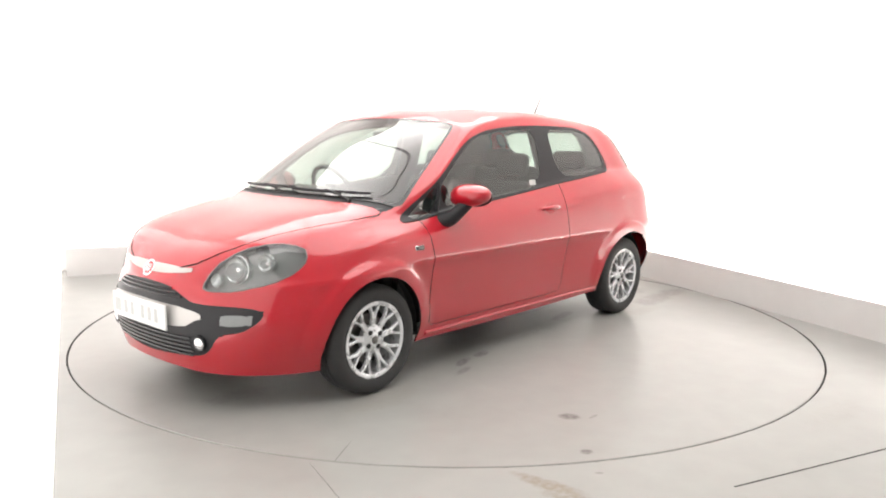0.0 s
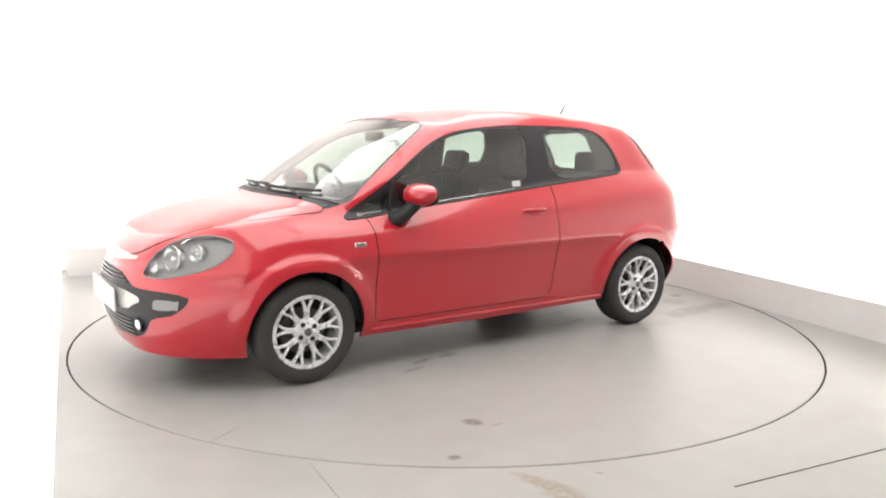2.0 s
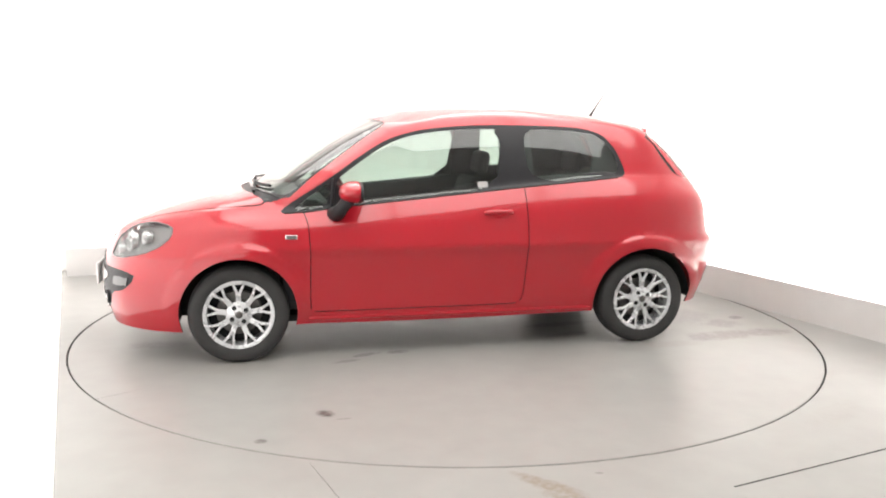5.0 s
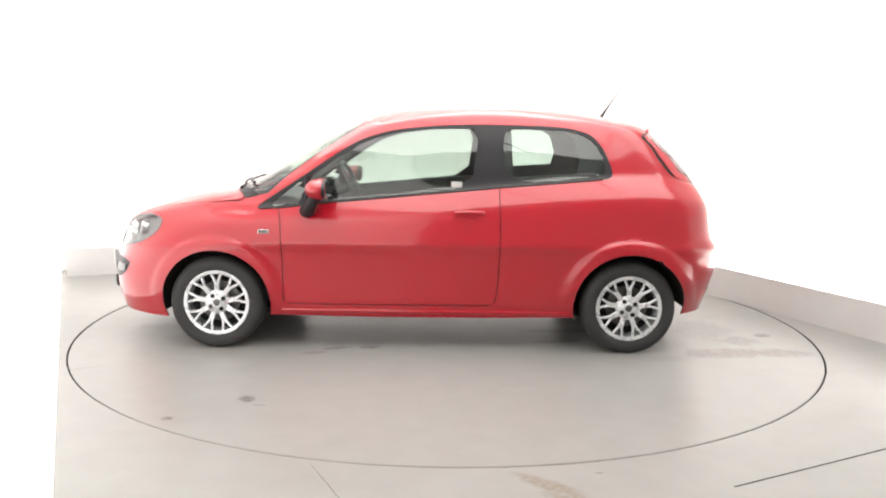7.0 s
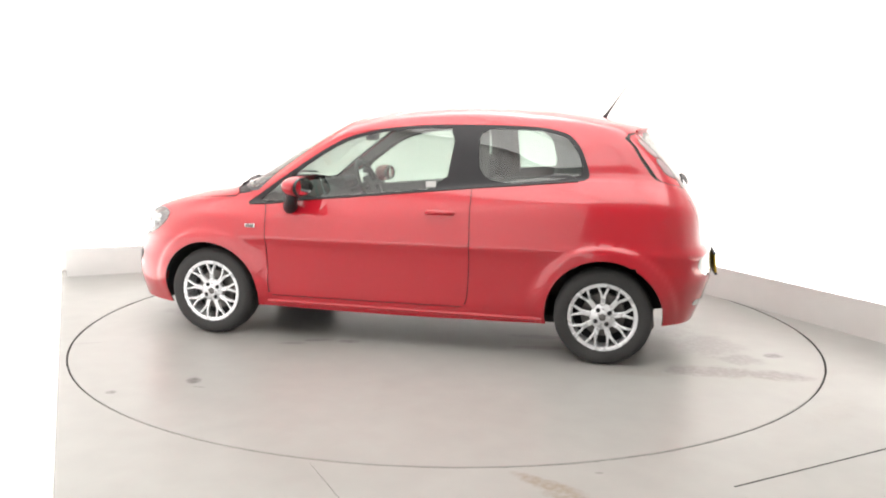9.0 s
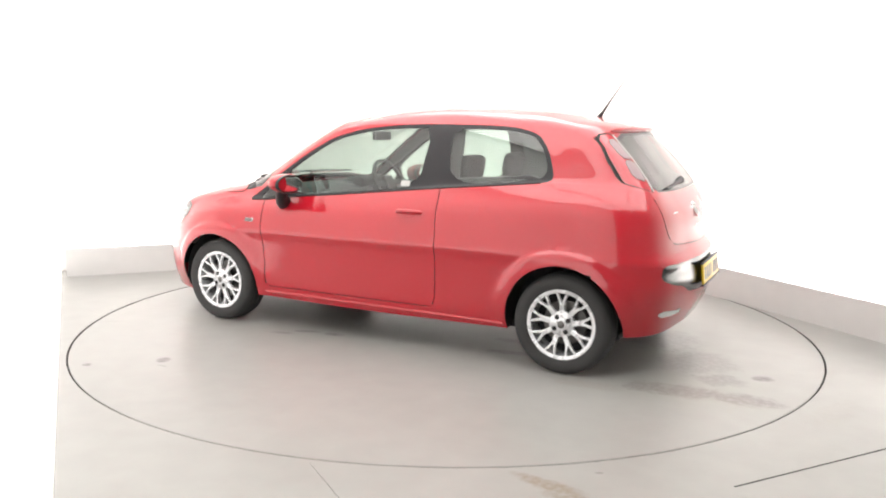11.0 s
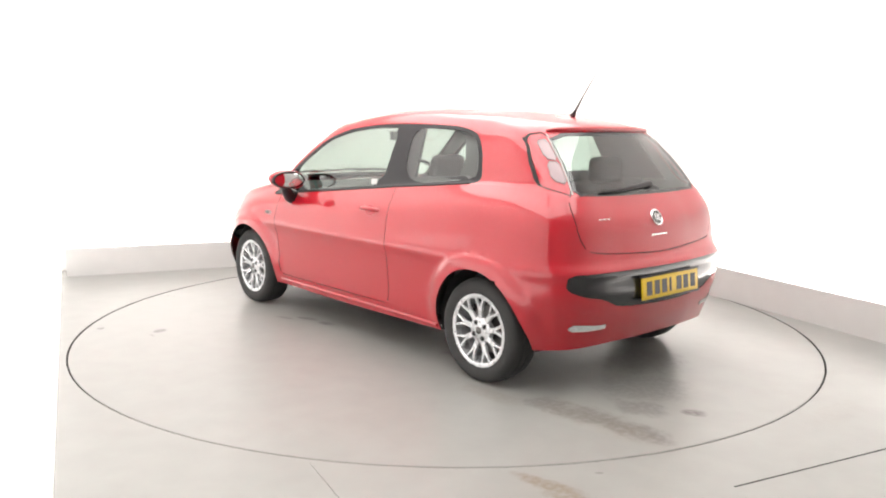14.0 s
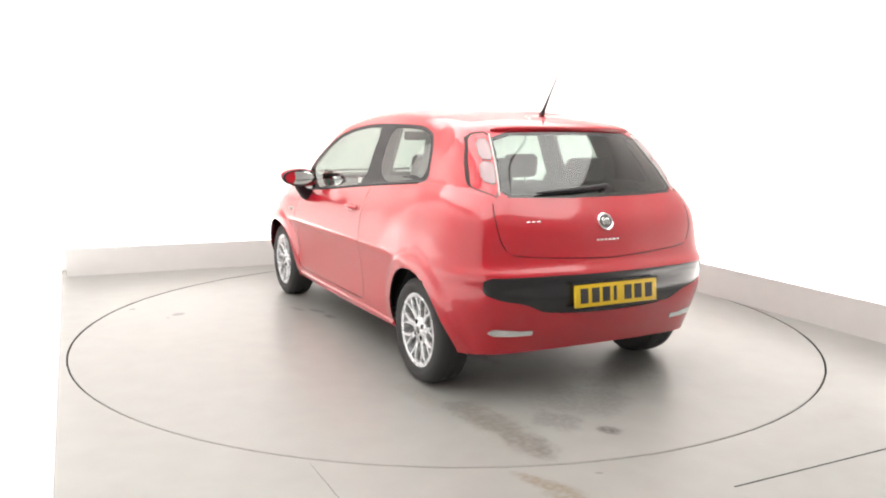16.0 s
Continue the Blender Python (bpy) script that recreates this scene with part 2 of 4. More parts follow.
def prism_bm(points, axis, lo, hi, bevel=0.0):
    """A flat outline pulled to a solid along an axis (0, 1 or 2)."""
    bm = bmesh.new()
    rows = []
    for h in (lo, hi):
        row = []
        for a, b in points:
            v = [a, b]
            v.insert(axis, h)
            row.append(bm.verts.new(v))
        rows.append(row)
    n = len(points)
    bm.faces.new(rows[0])
    bm.faces.new(rows[1][::-1])
    for i in range(n):
        bm.faces.new((rows[0][i], rows[0][(i + 1) % n], rows[1][(i + 1) % n], rows[1][i]))
    bmesh.ops.recalc_face_normals(bm, faces=bm.faces[:])
    if bevel:
        bmesh.ops.bevel(bm, geom=bm.edges[:], offset=bevel, segments=2, affect="EDGES", profile=0.5)
    return bm


# ---- the booth ----
TABLE_R = 2.425


def slab(name, corners, z0, z1, mat, label, category):
    bm = bmesh.new()
    lo = [bm.verts.new((p.x, p.y, z0)) for p in corners]
    hi = [bm.verts.new((p.x, p.y, z1)) for p in corners]
    n = len(corners)
    bm.faces.new(lo)
    bm.faces.new(hi)
    for i in range(n):
        bm.faces.new((lo[i], lo[(i + 1) % n], hi[(i + 1) % n], hi[i]))
    bmesh.ops.recalc_face_normals(bm, faces=bm.faces[:])
    return tagged(link_bm(name, bm, mat, False), label, category, "", "structure")


def booth_floor():
    bm = bmesh.new()
    n = 192
    hole, rim, low = [], [], []
    for k in range(n):
        a = 2 * math.pi * k / n
        d = Vector((math.cos(a), math.sin(a), 0))
        hole.append(bm.verts.new(d * (TABLE_R + 0.010)))
        low.append(bm.verts.new(d * (TABLE_R + 0.010) + Vector((0, 0, -0.06))))
        du, dv = d.dot(RU), d.dot(RV)
        ts = []
        if abs(du) > 1e-6:
            ts.append(((U1 + 0.45) if du > 0 else (U0 - 1.6)) / du)
        if abs(dv) > 1e-6:
            ts.append(((V1 + 0.45) if dv > 0 else (V0 - 0.3)) / dv)
        rim.append(bm.verts.new(d * min(ts)))
    for k in range(n):
        j = (k + 1) % n
        bm.faces.new((hole[k], rim[k], rim[j], hole[j]))
        bm.faces.new((low[k], hole[k], hole[j], low[j])).material_index = 1
    bmesh.ops.recalc_face_normals(bm, faces=bm.faces[:])
    return tagged(link_bm("floor", bm, [FLOORPAINT, GAP], False), "light grey painted booth floor with scuffs and a fine crack", "floor", "", "structure")


booth_floor()


def floor_seam(a, b, width):
    """A dark filled joint across the floor."""
    d = Vector((b[0] - a[0], b[1] - a[1], 0)).normalized()
    n = Vector((-d.y, d.x, 0)) * width / 2
    p, q = Vector((*a, 0)), Vector((*b, 0))
    slab("floor_seam", [p - n, q - n, q + n, p + n], -0.01, 0.0012, GAP, "thin dark joint in the painted floor", "floor joint")


floor_seam((1.122, -2.566), (1.99, -2.14), 0.007)
floor_seam((-0.545, -2.41), (-0.386, -2.707), 0.001)
W = 0.12
UW, VW = U1 + TROUGH, V1 + TROUGH
slab("wall_back", [room(U0 - 1.6, VW), room(UW + W, VW), room(UW + W, VW + W), room(U0 - 1.6, VW + W)], 0, CEIL, WHITE, "bright white painted wall behind the turntable, lit from its foot", "wall")
slab("wall_right", [room(UW, V0), room(UW + W, V0), room(UW + W, VW), room(UW, VW)], 0, CEIL, WHITE, "bright white painted side wall of the booth, lit from its foot", "wall")
ld = (LEFT_B - LEFT_A).normalized()
ln = Vector((ld.y, -ld.x, 0))
# plain white side wall in two pieces, both given an added glow
slab("wall_left", [LEFT_A, LEFT_B, LEFT_B + ln * W, LEFT_A + ln * W], 0.75, CEIL, WALLGLOW, "white wall along the floor edge, with an added glow", "wall")
slab("wall_left_foot", [LEFT_A, LEFT_B, LEFT_B + ln * W, LEFT_A + ln * W], 0, 0.75, FOOTGLOW, "foot of the white wall along the floor edge, with a stronger added glow", "wall")
slab("wall_behind", [room(U0 - 1.5, V0 - W), room(UW + W, V0 - W), room(UW + W, V0), room(U0 - 1.5, V0)], 0, CEIL, ENDWALL, "grey painted end wall of the booth", "wall")
slab("wall_bay", [room(U0 - 1.5 - W, V0), room(U0 - 1.5, V0), room(U0 - 1.5, VW), room(U0 - 1.5 - W, VW)], 0, CEIL, WHITE, "white painted outer wall of the booth", "wall")
slab("ceiling", [room(U0 - 1.6, V0 - W), room(UW + W, V0 - W), room(UW + W, VW + W), room(U0 - 1.6, VW + W)], CEIL, CEIL + 0.1, CEILING, "white booth ceiling", "ceiling")
slab("skirting_back", [room(U0, V1 - 0.03), room(U1 - 0.03, V1 - 0.03), room(U1 - 0.03, V1), room(U0, V1)], 0, 0.25, SKIRT, "light grey skirting upstand along the white wall", "skirting")
slab("skirting_right", [room(U1 - 0.03, V0), room(U1, V0), room(U1, V1 - 0.03), room(U1 - 0.03, V1 - 0.03)], 0, 0.25, SKIRT, "light grey skirting upstand along the side wall", "skirting")


def light_fixture(u, v, width, length, turn):
    p = room(u, v)
    fixture = thing("ceiling_light", "white ceiling light with a glowing diffuser", "light", "ceiling lights")
    fixture.matrix_basis = pose(p.x, p.y, CEIL, 0, 0, ROOM_TURN + turn)
    h, w = length / 2, width / 2
    part("housing", box_bm(-w - 0.03, w + 0.03, -h - 0.05, h + 0.05, -0.10, -0.002, 0.01), WHITE, fixture)
    part("diffuser", box_bm(-w, w, -h, h, -0.115, -0.1, 0.003), PANEL, fixture)


for u, v, width, length, turn, _ in STRIPS:
    light_fixture(u, v, width, length, turn)


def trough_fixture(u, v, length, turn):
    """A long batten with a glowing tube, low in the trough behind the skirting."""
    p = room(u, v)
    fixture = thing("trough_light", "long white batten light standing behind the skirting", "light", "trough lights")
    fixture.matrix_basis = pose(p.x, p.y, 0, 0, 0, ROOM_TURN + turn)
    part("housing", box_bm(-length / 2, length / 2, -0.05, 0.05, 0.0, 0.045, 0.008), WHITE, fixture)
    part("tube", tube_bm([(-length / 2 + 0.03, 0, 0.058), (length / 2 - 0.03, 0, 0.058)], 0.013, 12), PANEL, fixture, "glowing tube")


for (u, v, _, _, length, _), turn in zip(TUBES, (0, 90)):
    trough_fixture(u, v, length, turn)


def turntable():
    top = lathe_bm([(0.0, 0.0), (0.6, 0.0), (1.4, 0.0), (TABLE_R - 0.004, 0.0), (TABLE_R, -0.004), (TABLE_R, -0.05), (0.0, -0.05)], 192, "Z")
    table = thing("turntable", "round light grey painted turntable with tyre marks and stains", "turntable")
    for f in top.faces:
        if f.calc_center_median().z < -0.003:
            f.material_index = 1
    part("platform", top, [TABLEPAINT, GAP], table)
    part("pit", lathe_bm([(0.0, -0.07), (TABLE_R + 0.05, -0.07)], 96, "Z"), GAP, table)
    return table


TABLE = turntable()

# ---- the car: body shell ----
# Character lines of the half body, each from the middle of the nose round the side to the middle of the tail.
LINES = [
    "2.03,0,.19 2.02,.2,.19 1.98,.4,.188 1.86,.58,.185 1.60,.725,.18 1.255,.765,.2 0.9,0.757,0.205 0.4,0.757,0.2 -0.1,0.757,0.2 -0.5,0.757,0.205 -0.93,0.762,0.215 -1.255,.765,.23 -1.57,.735,.24 -1.72,.635,.25 -1.80,.3,.262 -1.815,0,.265",
    "2.075,0,.33 2.065,.2,.33 2.02,.4,.33 1.885,.61,.325 1.60,.775,.31 1.255,.80,.31 0.9,0.78,0.27 0.4,0.775,0.265 -0.1,0.775,0.265 -0.5,0.775,0.27 -0.93,0.785,0.285 -1.255,.81,.33 -1.60,.775,.36 -1.755,.655,.37 -1.85,.3,.38 -1.87,0,.38",
    "2.095,0,.45 2.085,.2,.45 2.025,.4,.455 1.875,.63,.465 1.59,.795,.475 1.255,.82,.49 0.9,0.798,0.46 0.4,0.794,0.46 -0.1,0.794,0.46 -0.5,0.796,0.46 -0.93,0.804,0.48 -1.255,.828,.5 -1.62,.80,.5 -1.785,.68,.51 -1.88,.3,.52 -1.898,0,.52",
    "2.081,0.000,0.538 2.068,0.200,0.540 2.001,0.400,0.543 1.849,0.617,0.556 1.584,0.789,0.569 1.255,0.830,0.591 0.9,0.817,0.6 0.4,0.816,0.6 -0.1,0.816,0.6 -0.5,0.817,0.6 -0.93,0.823,0.6 -1.255,0.834,0.607 -1.620,0.803,0.601 -1.785,0.683,0.601 -1.870,0.300,0.605 -1.886,0.000,0.605",
    "2.068,0,.585 2.052,.2,.588 1.982,.4,.59 1.835,.61,.605 1.58,.785,.62 1.255,.835,.645 .9,0.832,0.655 .4,0.832,0.655 -.1,0.832,0.656 -.5,0.833,0.657 -.93,0.837,0.658 -1.255,.838,.665 -1.62,.805,.655 -1.785,.685,.65 -1.865,.3,.65 -1.88,0,.65",
    "2.058,0,.61 2.042,.2,.612 1.97,.4,.615 1.825,.60,.63 1.57,.775,.65 1.255,.828,.672 .9,0.827,0.695 .4,0.8265,0.698 -.1,0.8265,0.70 -.5,0.8275,0.702 -.93,0.832,0.705 -1.255,.830,.70 -1.615,.795,.70 -1.755,0.68,0.705 -1.828,0.3,0.705 -1.842,0,0.705",
    "2.01,0,.685 1.992,.2,.69 1.935,.41,.71 1.795,.59,.735 1.53,.735,.755 1.255,.795,.785 .9,0.797,.79 .4,0.794,.81 -0.1,0.795,0.845 -0.5,0.797,0.875 -0.93,0.803,0.915 -1.255,0.797,0.94 -1.58,0.757,0.93 -1.725,0.652,0.9 -1.79,.3,.88 -1.80,0,.88",
    "1.92,0,0.763 1.905,0.2,0.771 1.85,0.42,0.79 1.71,0.585,0.815 1.46,0.69,0.845 1.22,.715,.855 .95,.738,.86 .4,.737,.912 -.1,.735,.96 -.5,.735,.998 -.93,.733,1.037 -1.2,.712,1.055 -1.48,.69,1.045 -1.66,.605,1.02 -1.705,.3,1.012 -1.712,0,1.012",
    "1.57,0,0.896 1.56,0.2,0.90 1.51,0.41,0.903 1.41,0.575,0.90 1.25,0.67,0.895 1.12,0.69,0.89 0.945,0.722,0.875 .4,.727,.926 -.1,.725,.974 -.5,.725,1.012 -.93,.722,1.05 -1.2,.70,1.066 -1.475,.678,1.06 -1.648,.592,1.036 -1.694,.3,1.03 -1.70,0,1.03",
    "1.2,0,0.974 1.195,0.2,0.972 1.16,0.41,0.97 1.11,0.57,0.962 1.055,0.64,0.95 0.995,0.68,0.932 .94,.705,.895 .4,.715,.94 -.1,.715,.988 -.5,.713,1.025 -.93,.708,1.063 -1.2,.688,1.08 -1.465,.667,1.078 -1.635,.583,1.055 -1.682,.3,1.05 -1.69,0,1.05",
    "0.99,0,1.09 0.98,0.2,1.088 0.945,0.39,1.092 0.9,0.562,1.082 0.85,0.635,1.072 0.81,0.682,1.057 0.76,0.715,1.052 0.31,0.692,1.1 -.13,.682,1.12 -.5,.682,1.135 -.91,.675,1.155 -1.17,.655,1.17 -1.41,.635,1.17 -1.555,.565,1.155 -1.605,.3,1.152 -1.615,0,1.152",
    "0.71,0,1.265 0.7,0.2,1.262 0.67,0.37,1.264 0.64,0.522,1.252 0.6,0.59,1.242 0.57,0.627,1.232 0.52,0.66,1.227 0.2,0.637,1.265 -.16,.63,1.28 -.5,.63,1.285 -.88,.622,1.285 -1.12,.605,1.285 -1.335,.595,1.28 -1.44,.545,1.265 -1.51,.29,1.268 -1.522,0,1.27",
    "0.45,0,1.391 0.445,0.2,1.388 0.425,0.34,1.38 0.4,0.467,1.382 0.38,0.522,1.375 0.36,0.554,1.367 0.31,0.582,1.362 0.1,0.575,1.384 -0.2,0.57,1.394 -0.5,0.57,1.396 -0.85,0.562,1.385 -1.07,0.55,1.373 -1.27,0.545,1.355 -1.359,0.505,1.343 -1.43,0.27,1.362 -1.445,0,1.367",
    "0.38,0,1.425 0.375,0.19,1.422 0.355,0.32,1.415 0.33,0.41,1.408 0.3,0.455,1.402 0.27,0.485,1.4 0.22,0.505,1.398 0.04,0.52,1.422 -0.22,0.525,1.437 -0.5,0.525,1.439 -0.82,0.518,1.422 -1.03,0.505,1.409 -1.21,0.485,1.389 -1.312,0.44,1.382 -1.382,0.24,1.388 -1.397,0,1.39",
    "0.27,0,1.458 0.265,0.1,1.458 0.25,0.16,1.457 0.22,0.2,1.458 0.18,0.225,1.46 0.13,0.24,1.464 0.06,0.255,1.47 -0.08,0.265,1.481 -0.28,0.27,1.488 -0.5,0.27,1.488 -0.76,0.265,1.473 -0.95,0.255,1.461 -1.12,0.245,1.441 -1.22,0.22,1.423 -1.31,0.12,1.412 -1.325,0,1.409",
    "0.25,0,1.463 0.24,0,1.464 0.22,0,1.466 0.19,0,1.469 0.15,0,1.472 0.1,0,1.476 0.04,0,1.482 -0.1,0,1.492 -0.3,0,1.499 -0.5,0,1.498 -0.75,0,1.484 -0.93,0,1.472 -1.1,0,1.452 -1.2,0,1.431 -1.28,0,1.421 -1.31,0,1.416",
]
COLS, ROWS = 13, 5


def spline_rows(pts, sub, first=None, last=None):
    """Catmull-Rom through the rows of pts (n, k, 3), sub steps in each span."""
    pts = np.asarray(pts, float)
    a = (2 * pts[0] - pts[1]) if first is None else first
    b = (2 * pts[-1] - pts[-2]) if last is None else last
    p = np.concatenate([[a], pts, [b]])
    out = []
    for i in range(1, len(p) - 2):
        p0, p1, p2, p3 = p[i - 1], p[i], p[i + 1], p[i + 2]
        d0, d1, d2 = (np.sqrt(np.linalg.norm(q - r, axis=-1, keepdims=True)) + 1e-4 for q, r in ((p1, p0), (p2, p1), (p3, p2)))
        m1 = (p1 - p0) / d0 - (p2 - p0) / (d0 + d1) + (p2 - p1) / d1
        m2 = (p2 - p1) / d1 - (p3 - p1) / (d1 + d2) + (p3 - p2) / d2
        m1, m2 = m1 * d1, m2 * d1
        for s in range(sub):
            t = s / sub
            out.append((2 * t**3 - 3 * t**2 + 1) * p1 + (t**3 - 2 * t**2 + t) * m1 + (-2 * t**3 + 3 * t**2) * p2 + (t**3 - t**2) * m2)
    out.append(p[-2])
    return np.array(out)


def shell_grid():
    lines = np.array([[[float(c) for c in w.split(",")] for w in row.split()] for row in LINES])
    flip = np.array([1, -1, 1])
    cols = np.swapaxes(lines, 0, 1)
    cols = spline_rows(cols, COLS, cols[1] * flip, cols[-2] * flip)
    g = spline_rows(np.swapaxes(cols, 0, 1), ROWS)
    g[:, 0, 1] = g[:, -1, 1] = 0
    g[-1, :, 1] = 0
    g[..., 1] = np.maximum(g[..., 1], 0)
    return g


HUBS = ((1.255, 0.283), (-1.255, 0.283))
ARCH = (0.331, 0.338)


def shaped(g):
    """Flares round the wheel arches."""
    x, y, z = g[..., 0], g[..., 1], g[..., 2]
    for (hx, hz), r in zip(HUBS, ARCH):
        d = np.hypot(x - hx, z - hz)
        w = np.exp(-((d - r) / 0.045) ** 2) * (y > 0.55) * (z < 0.75)
        shoulder = np.clip((r + 0.088 - d) / 0.022, 0, 1)
        shoulder = shoulder * shoulder * (3 - 2 * shoulder) * (y > 0.55) * (z < 0.78) * np.clip((z - 0.25) / 0.15, 0, 1)
        y = y + 0.008 * w + 0.018 * shoulder
        g[..., 1] = y
    return g


def half_shell():
    g = shaped(shell_grid())
    bm = bmesh.new()
    rows = [[bm.verts.new(p) for p in row] for row in g]
    for r0, r1 in zip(rows, rows[1:]):
        for a, b, c, d in zip(r0, r0[1:], r1[1:], r1):
            try:
                bm.faces.new((a, b, c, d))
            except ValueError:
                pass
    bmesh.ops.remove_doubles(bm, verts=bm.verts[:], dist=2e-4)
    bmesh.ops.dissolve_degenerate(bm, edges=bm.edges[:], dist=1e-5)
    bmesh.ops.recalc_face_normals(bm, faces=bm.faces[:])
    if sum(f.normal.z for f in bm.faces if f.calc_center_median().z > 1.3) < 0:
        bmesh.ops.reverse_faces(bm, faces=bm.faces[:])
    return bm


def distance_to(outline, axes, closed=True):
    """Signed distance (inside negative) to an outline, measured in two of the axes."""
    pts = np.array(outline, float)
    nxt = np.roll(pts, -1, 0)

    def f(p):
        q = np.array([p[axes[0]], p[axes[1]]])
        d = nxt - pts
        t = np.clip(((q - pts) * d).sum(1) / ((d * d).sum(1) + 1e-12), 0, 1)
        dist = np.sqrt((((pts + t[:, None] * d) - q) ** 2).sum(1).min())
        cross = ((pts[:, 1] > q[1]) != (nxt[:, 1] > q[1])) & (q[0] < (nxt[:, 0] - pts[:, 0]) * (q[1] - pts[:, 1]) / (nxt[:, 1] - pts[:, 1] + 1e-12) + pts[:, 0])
        return -dist if cross.sum() % 2 else dist
    return f


def smooth_outline(points, rounds=2):
    """Cut the corners of a closed outline a few times."""
    p = np.array([[float(c) for c in w.split(",")] for w in points.split()])
    for _ in range(rounds):
        n = np.roll(p, -1, 0)
        p = np.stack([p * 0.8 + n * 0.2, p * 0.2 + n * 0.8], 1).reshape(-1, 2)
    return p


def iso_cut(bm, f, zone):
    """Split the faces of a zone along f = 0."""
    val = {}
    for v in bm.verts:
        if zone(v.co):
            val[v] = f(v.co)
    cuts = []
    for e in bm.edges:
        a, b = e.verts
        if a in val and b in val and val[a] * val[b] < 0:
            cuts.append((e, a, val[a] / (val[a] - val[b])))
    fresh = set(v for v, d in val.items() if d == 0)
    for e, a, t in cuts:
        if 0.04 < t < 0.96:
            _, v = bmesh.utils.edge_split(e, a, t)
            fresh.add(v)
        else:
            near = a if t <= 0.5 else e.other_vert(a)
            fresh.add(near)
    faces = set(fc for v in fresh for fc in v.link_faces)
    for fc in faces:
        on = [v for v in fc.verts if v in fresh]
        if len(on) == 2 and len(fc.verts) > 3:
            i, j = fc.verts[:].index(on[0]), fc.verts[:].index(on[1])
            if abs(i - j) not in (1, len(fc.verts) - 1):
                try:
                    bmesh.utils.face_split(fc, on[0], on[1])
                except ValueError:
                    pass


side = lambda c: c.y > 0.4 and -1.75 < c.x < 1.75
front = lambda c: c.x > 1.35 and c.z < 0.9
rear = lambda c: c.x < -1.18
above = lambda c: c.x > 0.9 and c.z > 0.6

# outlines on the side (x, z)
DLO = smooth_outline("1.045,.850 .85,.862 .656,.888 .2,.932 -.462,.998 -1.10,1.055 -1.145,1.075 -1.14,1.12 -1.095,1.235 -1.02,1.325 -.88,1.362 -.677,1.373 -.337,1.376 -.099,1.369 .173,1.342 .378,1.285 .53,1.195 .723,1.06 .87,.965", 2)
DOORGLASS = smooth_outline("0.64,.905 .2,.948 -.29,.997 -.338,1.352 -.1,1.352 .16,1.325 .36,1.27 .50,1.185 .67,1.065 .69,1.03", 1)
TRIGLASS = smooth_outline("0.95,.868 .735,.892 .735,1.022 .84,.955", 1)
QUARTER = smooth_outline("-.50,1.022 -1.085,1.075 -1.105,1.13 -1.065,1.235 -1.0,1.31 -.87,1.345 -.66,1.352 -.47,1.352", 2)
DOOR = smooth_outline("0.851,.30 .845,.6 .86,.845 .94,.90 .723,1.075 .53,1.21 .378,1.30 .173,1.357 -.1,1.384 -.43,1.39 -.448,1.2 -.458,1.0 -.468,.64 -.452,.34 -.43,.29 -.38,.283 .80,.28 .835,.285", 1)
CIRCLE = [np.array([[hx + r * math.cos(k * math.pi / 36), hz + r * math.sin(k * math.pi / 36)] for k in range(72)]) for (hx, hz), r in zip(HUBS, ARCH)]
# outlines on the nose and tail (y, z)
HEADLAMP = smooth_outline(".385,.602 .42,.585 .53,.588 .64,.620 .70,.665 .715,.722 .685,.782 .61,.806 .515,.782 .435,.705", 2)
BLACKNOSE = smooth_outline("-.3,.605 .0,.605 .2,.598 .31,.555 .37,.525 .60,.522 .665,.50 .655,.455 .60,.405 .50,.388 .46,.31 .40,.272 .0,.242 -.3,.242", 2)
SILVERNOSE = smooth_outline("-.3,.52 .26,.512 .40,.488 .43,.465 .385,.445 .33,.41 -.3,.375", 1)
BADGEBAR = smooth_outline("-.2,.682 .0,.682 .18,.682 .305,.672 .31,.662 .16,.645 .0,.638 -.2,.638", 1)
TAILLAMP = smooth_outline(".465,1.335 .562,1.322 .612,1.20 .648,1.075 .635,1.058 .56,1.022 .515,1.18", 1)
TAILUPPER = smooth_outline(".490,1.305 .545,1.297 .572,1.205 .519,1.196", 1)
TAILLOWER = smooth_outline(".523,1.188 .576,1.192 .606,1.100 .554,1.078", 1)
PODLENS = smooth_outline(".50,.482 .60,.487 .635,.47 .615,.437 .515,.430", 1)
REARGLASS = smooth_outline("-.3,1.345 .0,1.345 .47,1.335 .515,1.18 .565,1.022 .30,1.012 -.3,1.01", 1)
TAILGATE = smooth_outline("-.3,1.36 .485,1.35 .53,1.18 .575,1.02 .612,.985 .618,.87 .596,.79 .535,.738 .0,.712 -.3,.712", 2)
BLACKTAIL = smooth_outline("-.3,.645 .0,.648 .55,.648 .70,.648 .705,.57 .62,.535 .50,.515 .39,.462 .0,.452 -.3,.452", 1)
REFLECTOR = smooth_outline(".665,.392 .655,.352 .52,.348 .42,.365 .52,.378", 1)
# the bonnet's edge from above (x, y)
BONNET = smooth_outline("2.024,-.3 2.024,.0 2.008,.2 1.955,.355 1.83,.485 1.57,.605 1.31,.67 1.12,.685 1.10,.665 1.15,.58 1.20,.41 1.235,.2 1.245,.0 1.245,-.3", 1)
SCREENLINE = smooth_outline("1.19,-.3 1.19,.0 1.185,.2 1.15,.41 1.10,.575 1.02,.672 .93,.69 .68,.64 .41,.562 .375,.53 .39,.36 .41,.2 .415,.0 .415,-.3", 1)

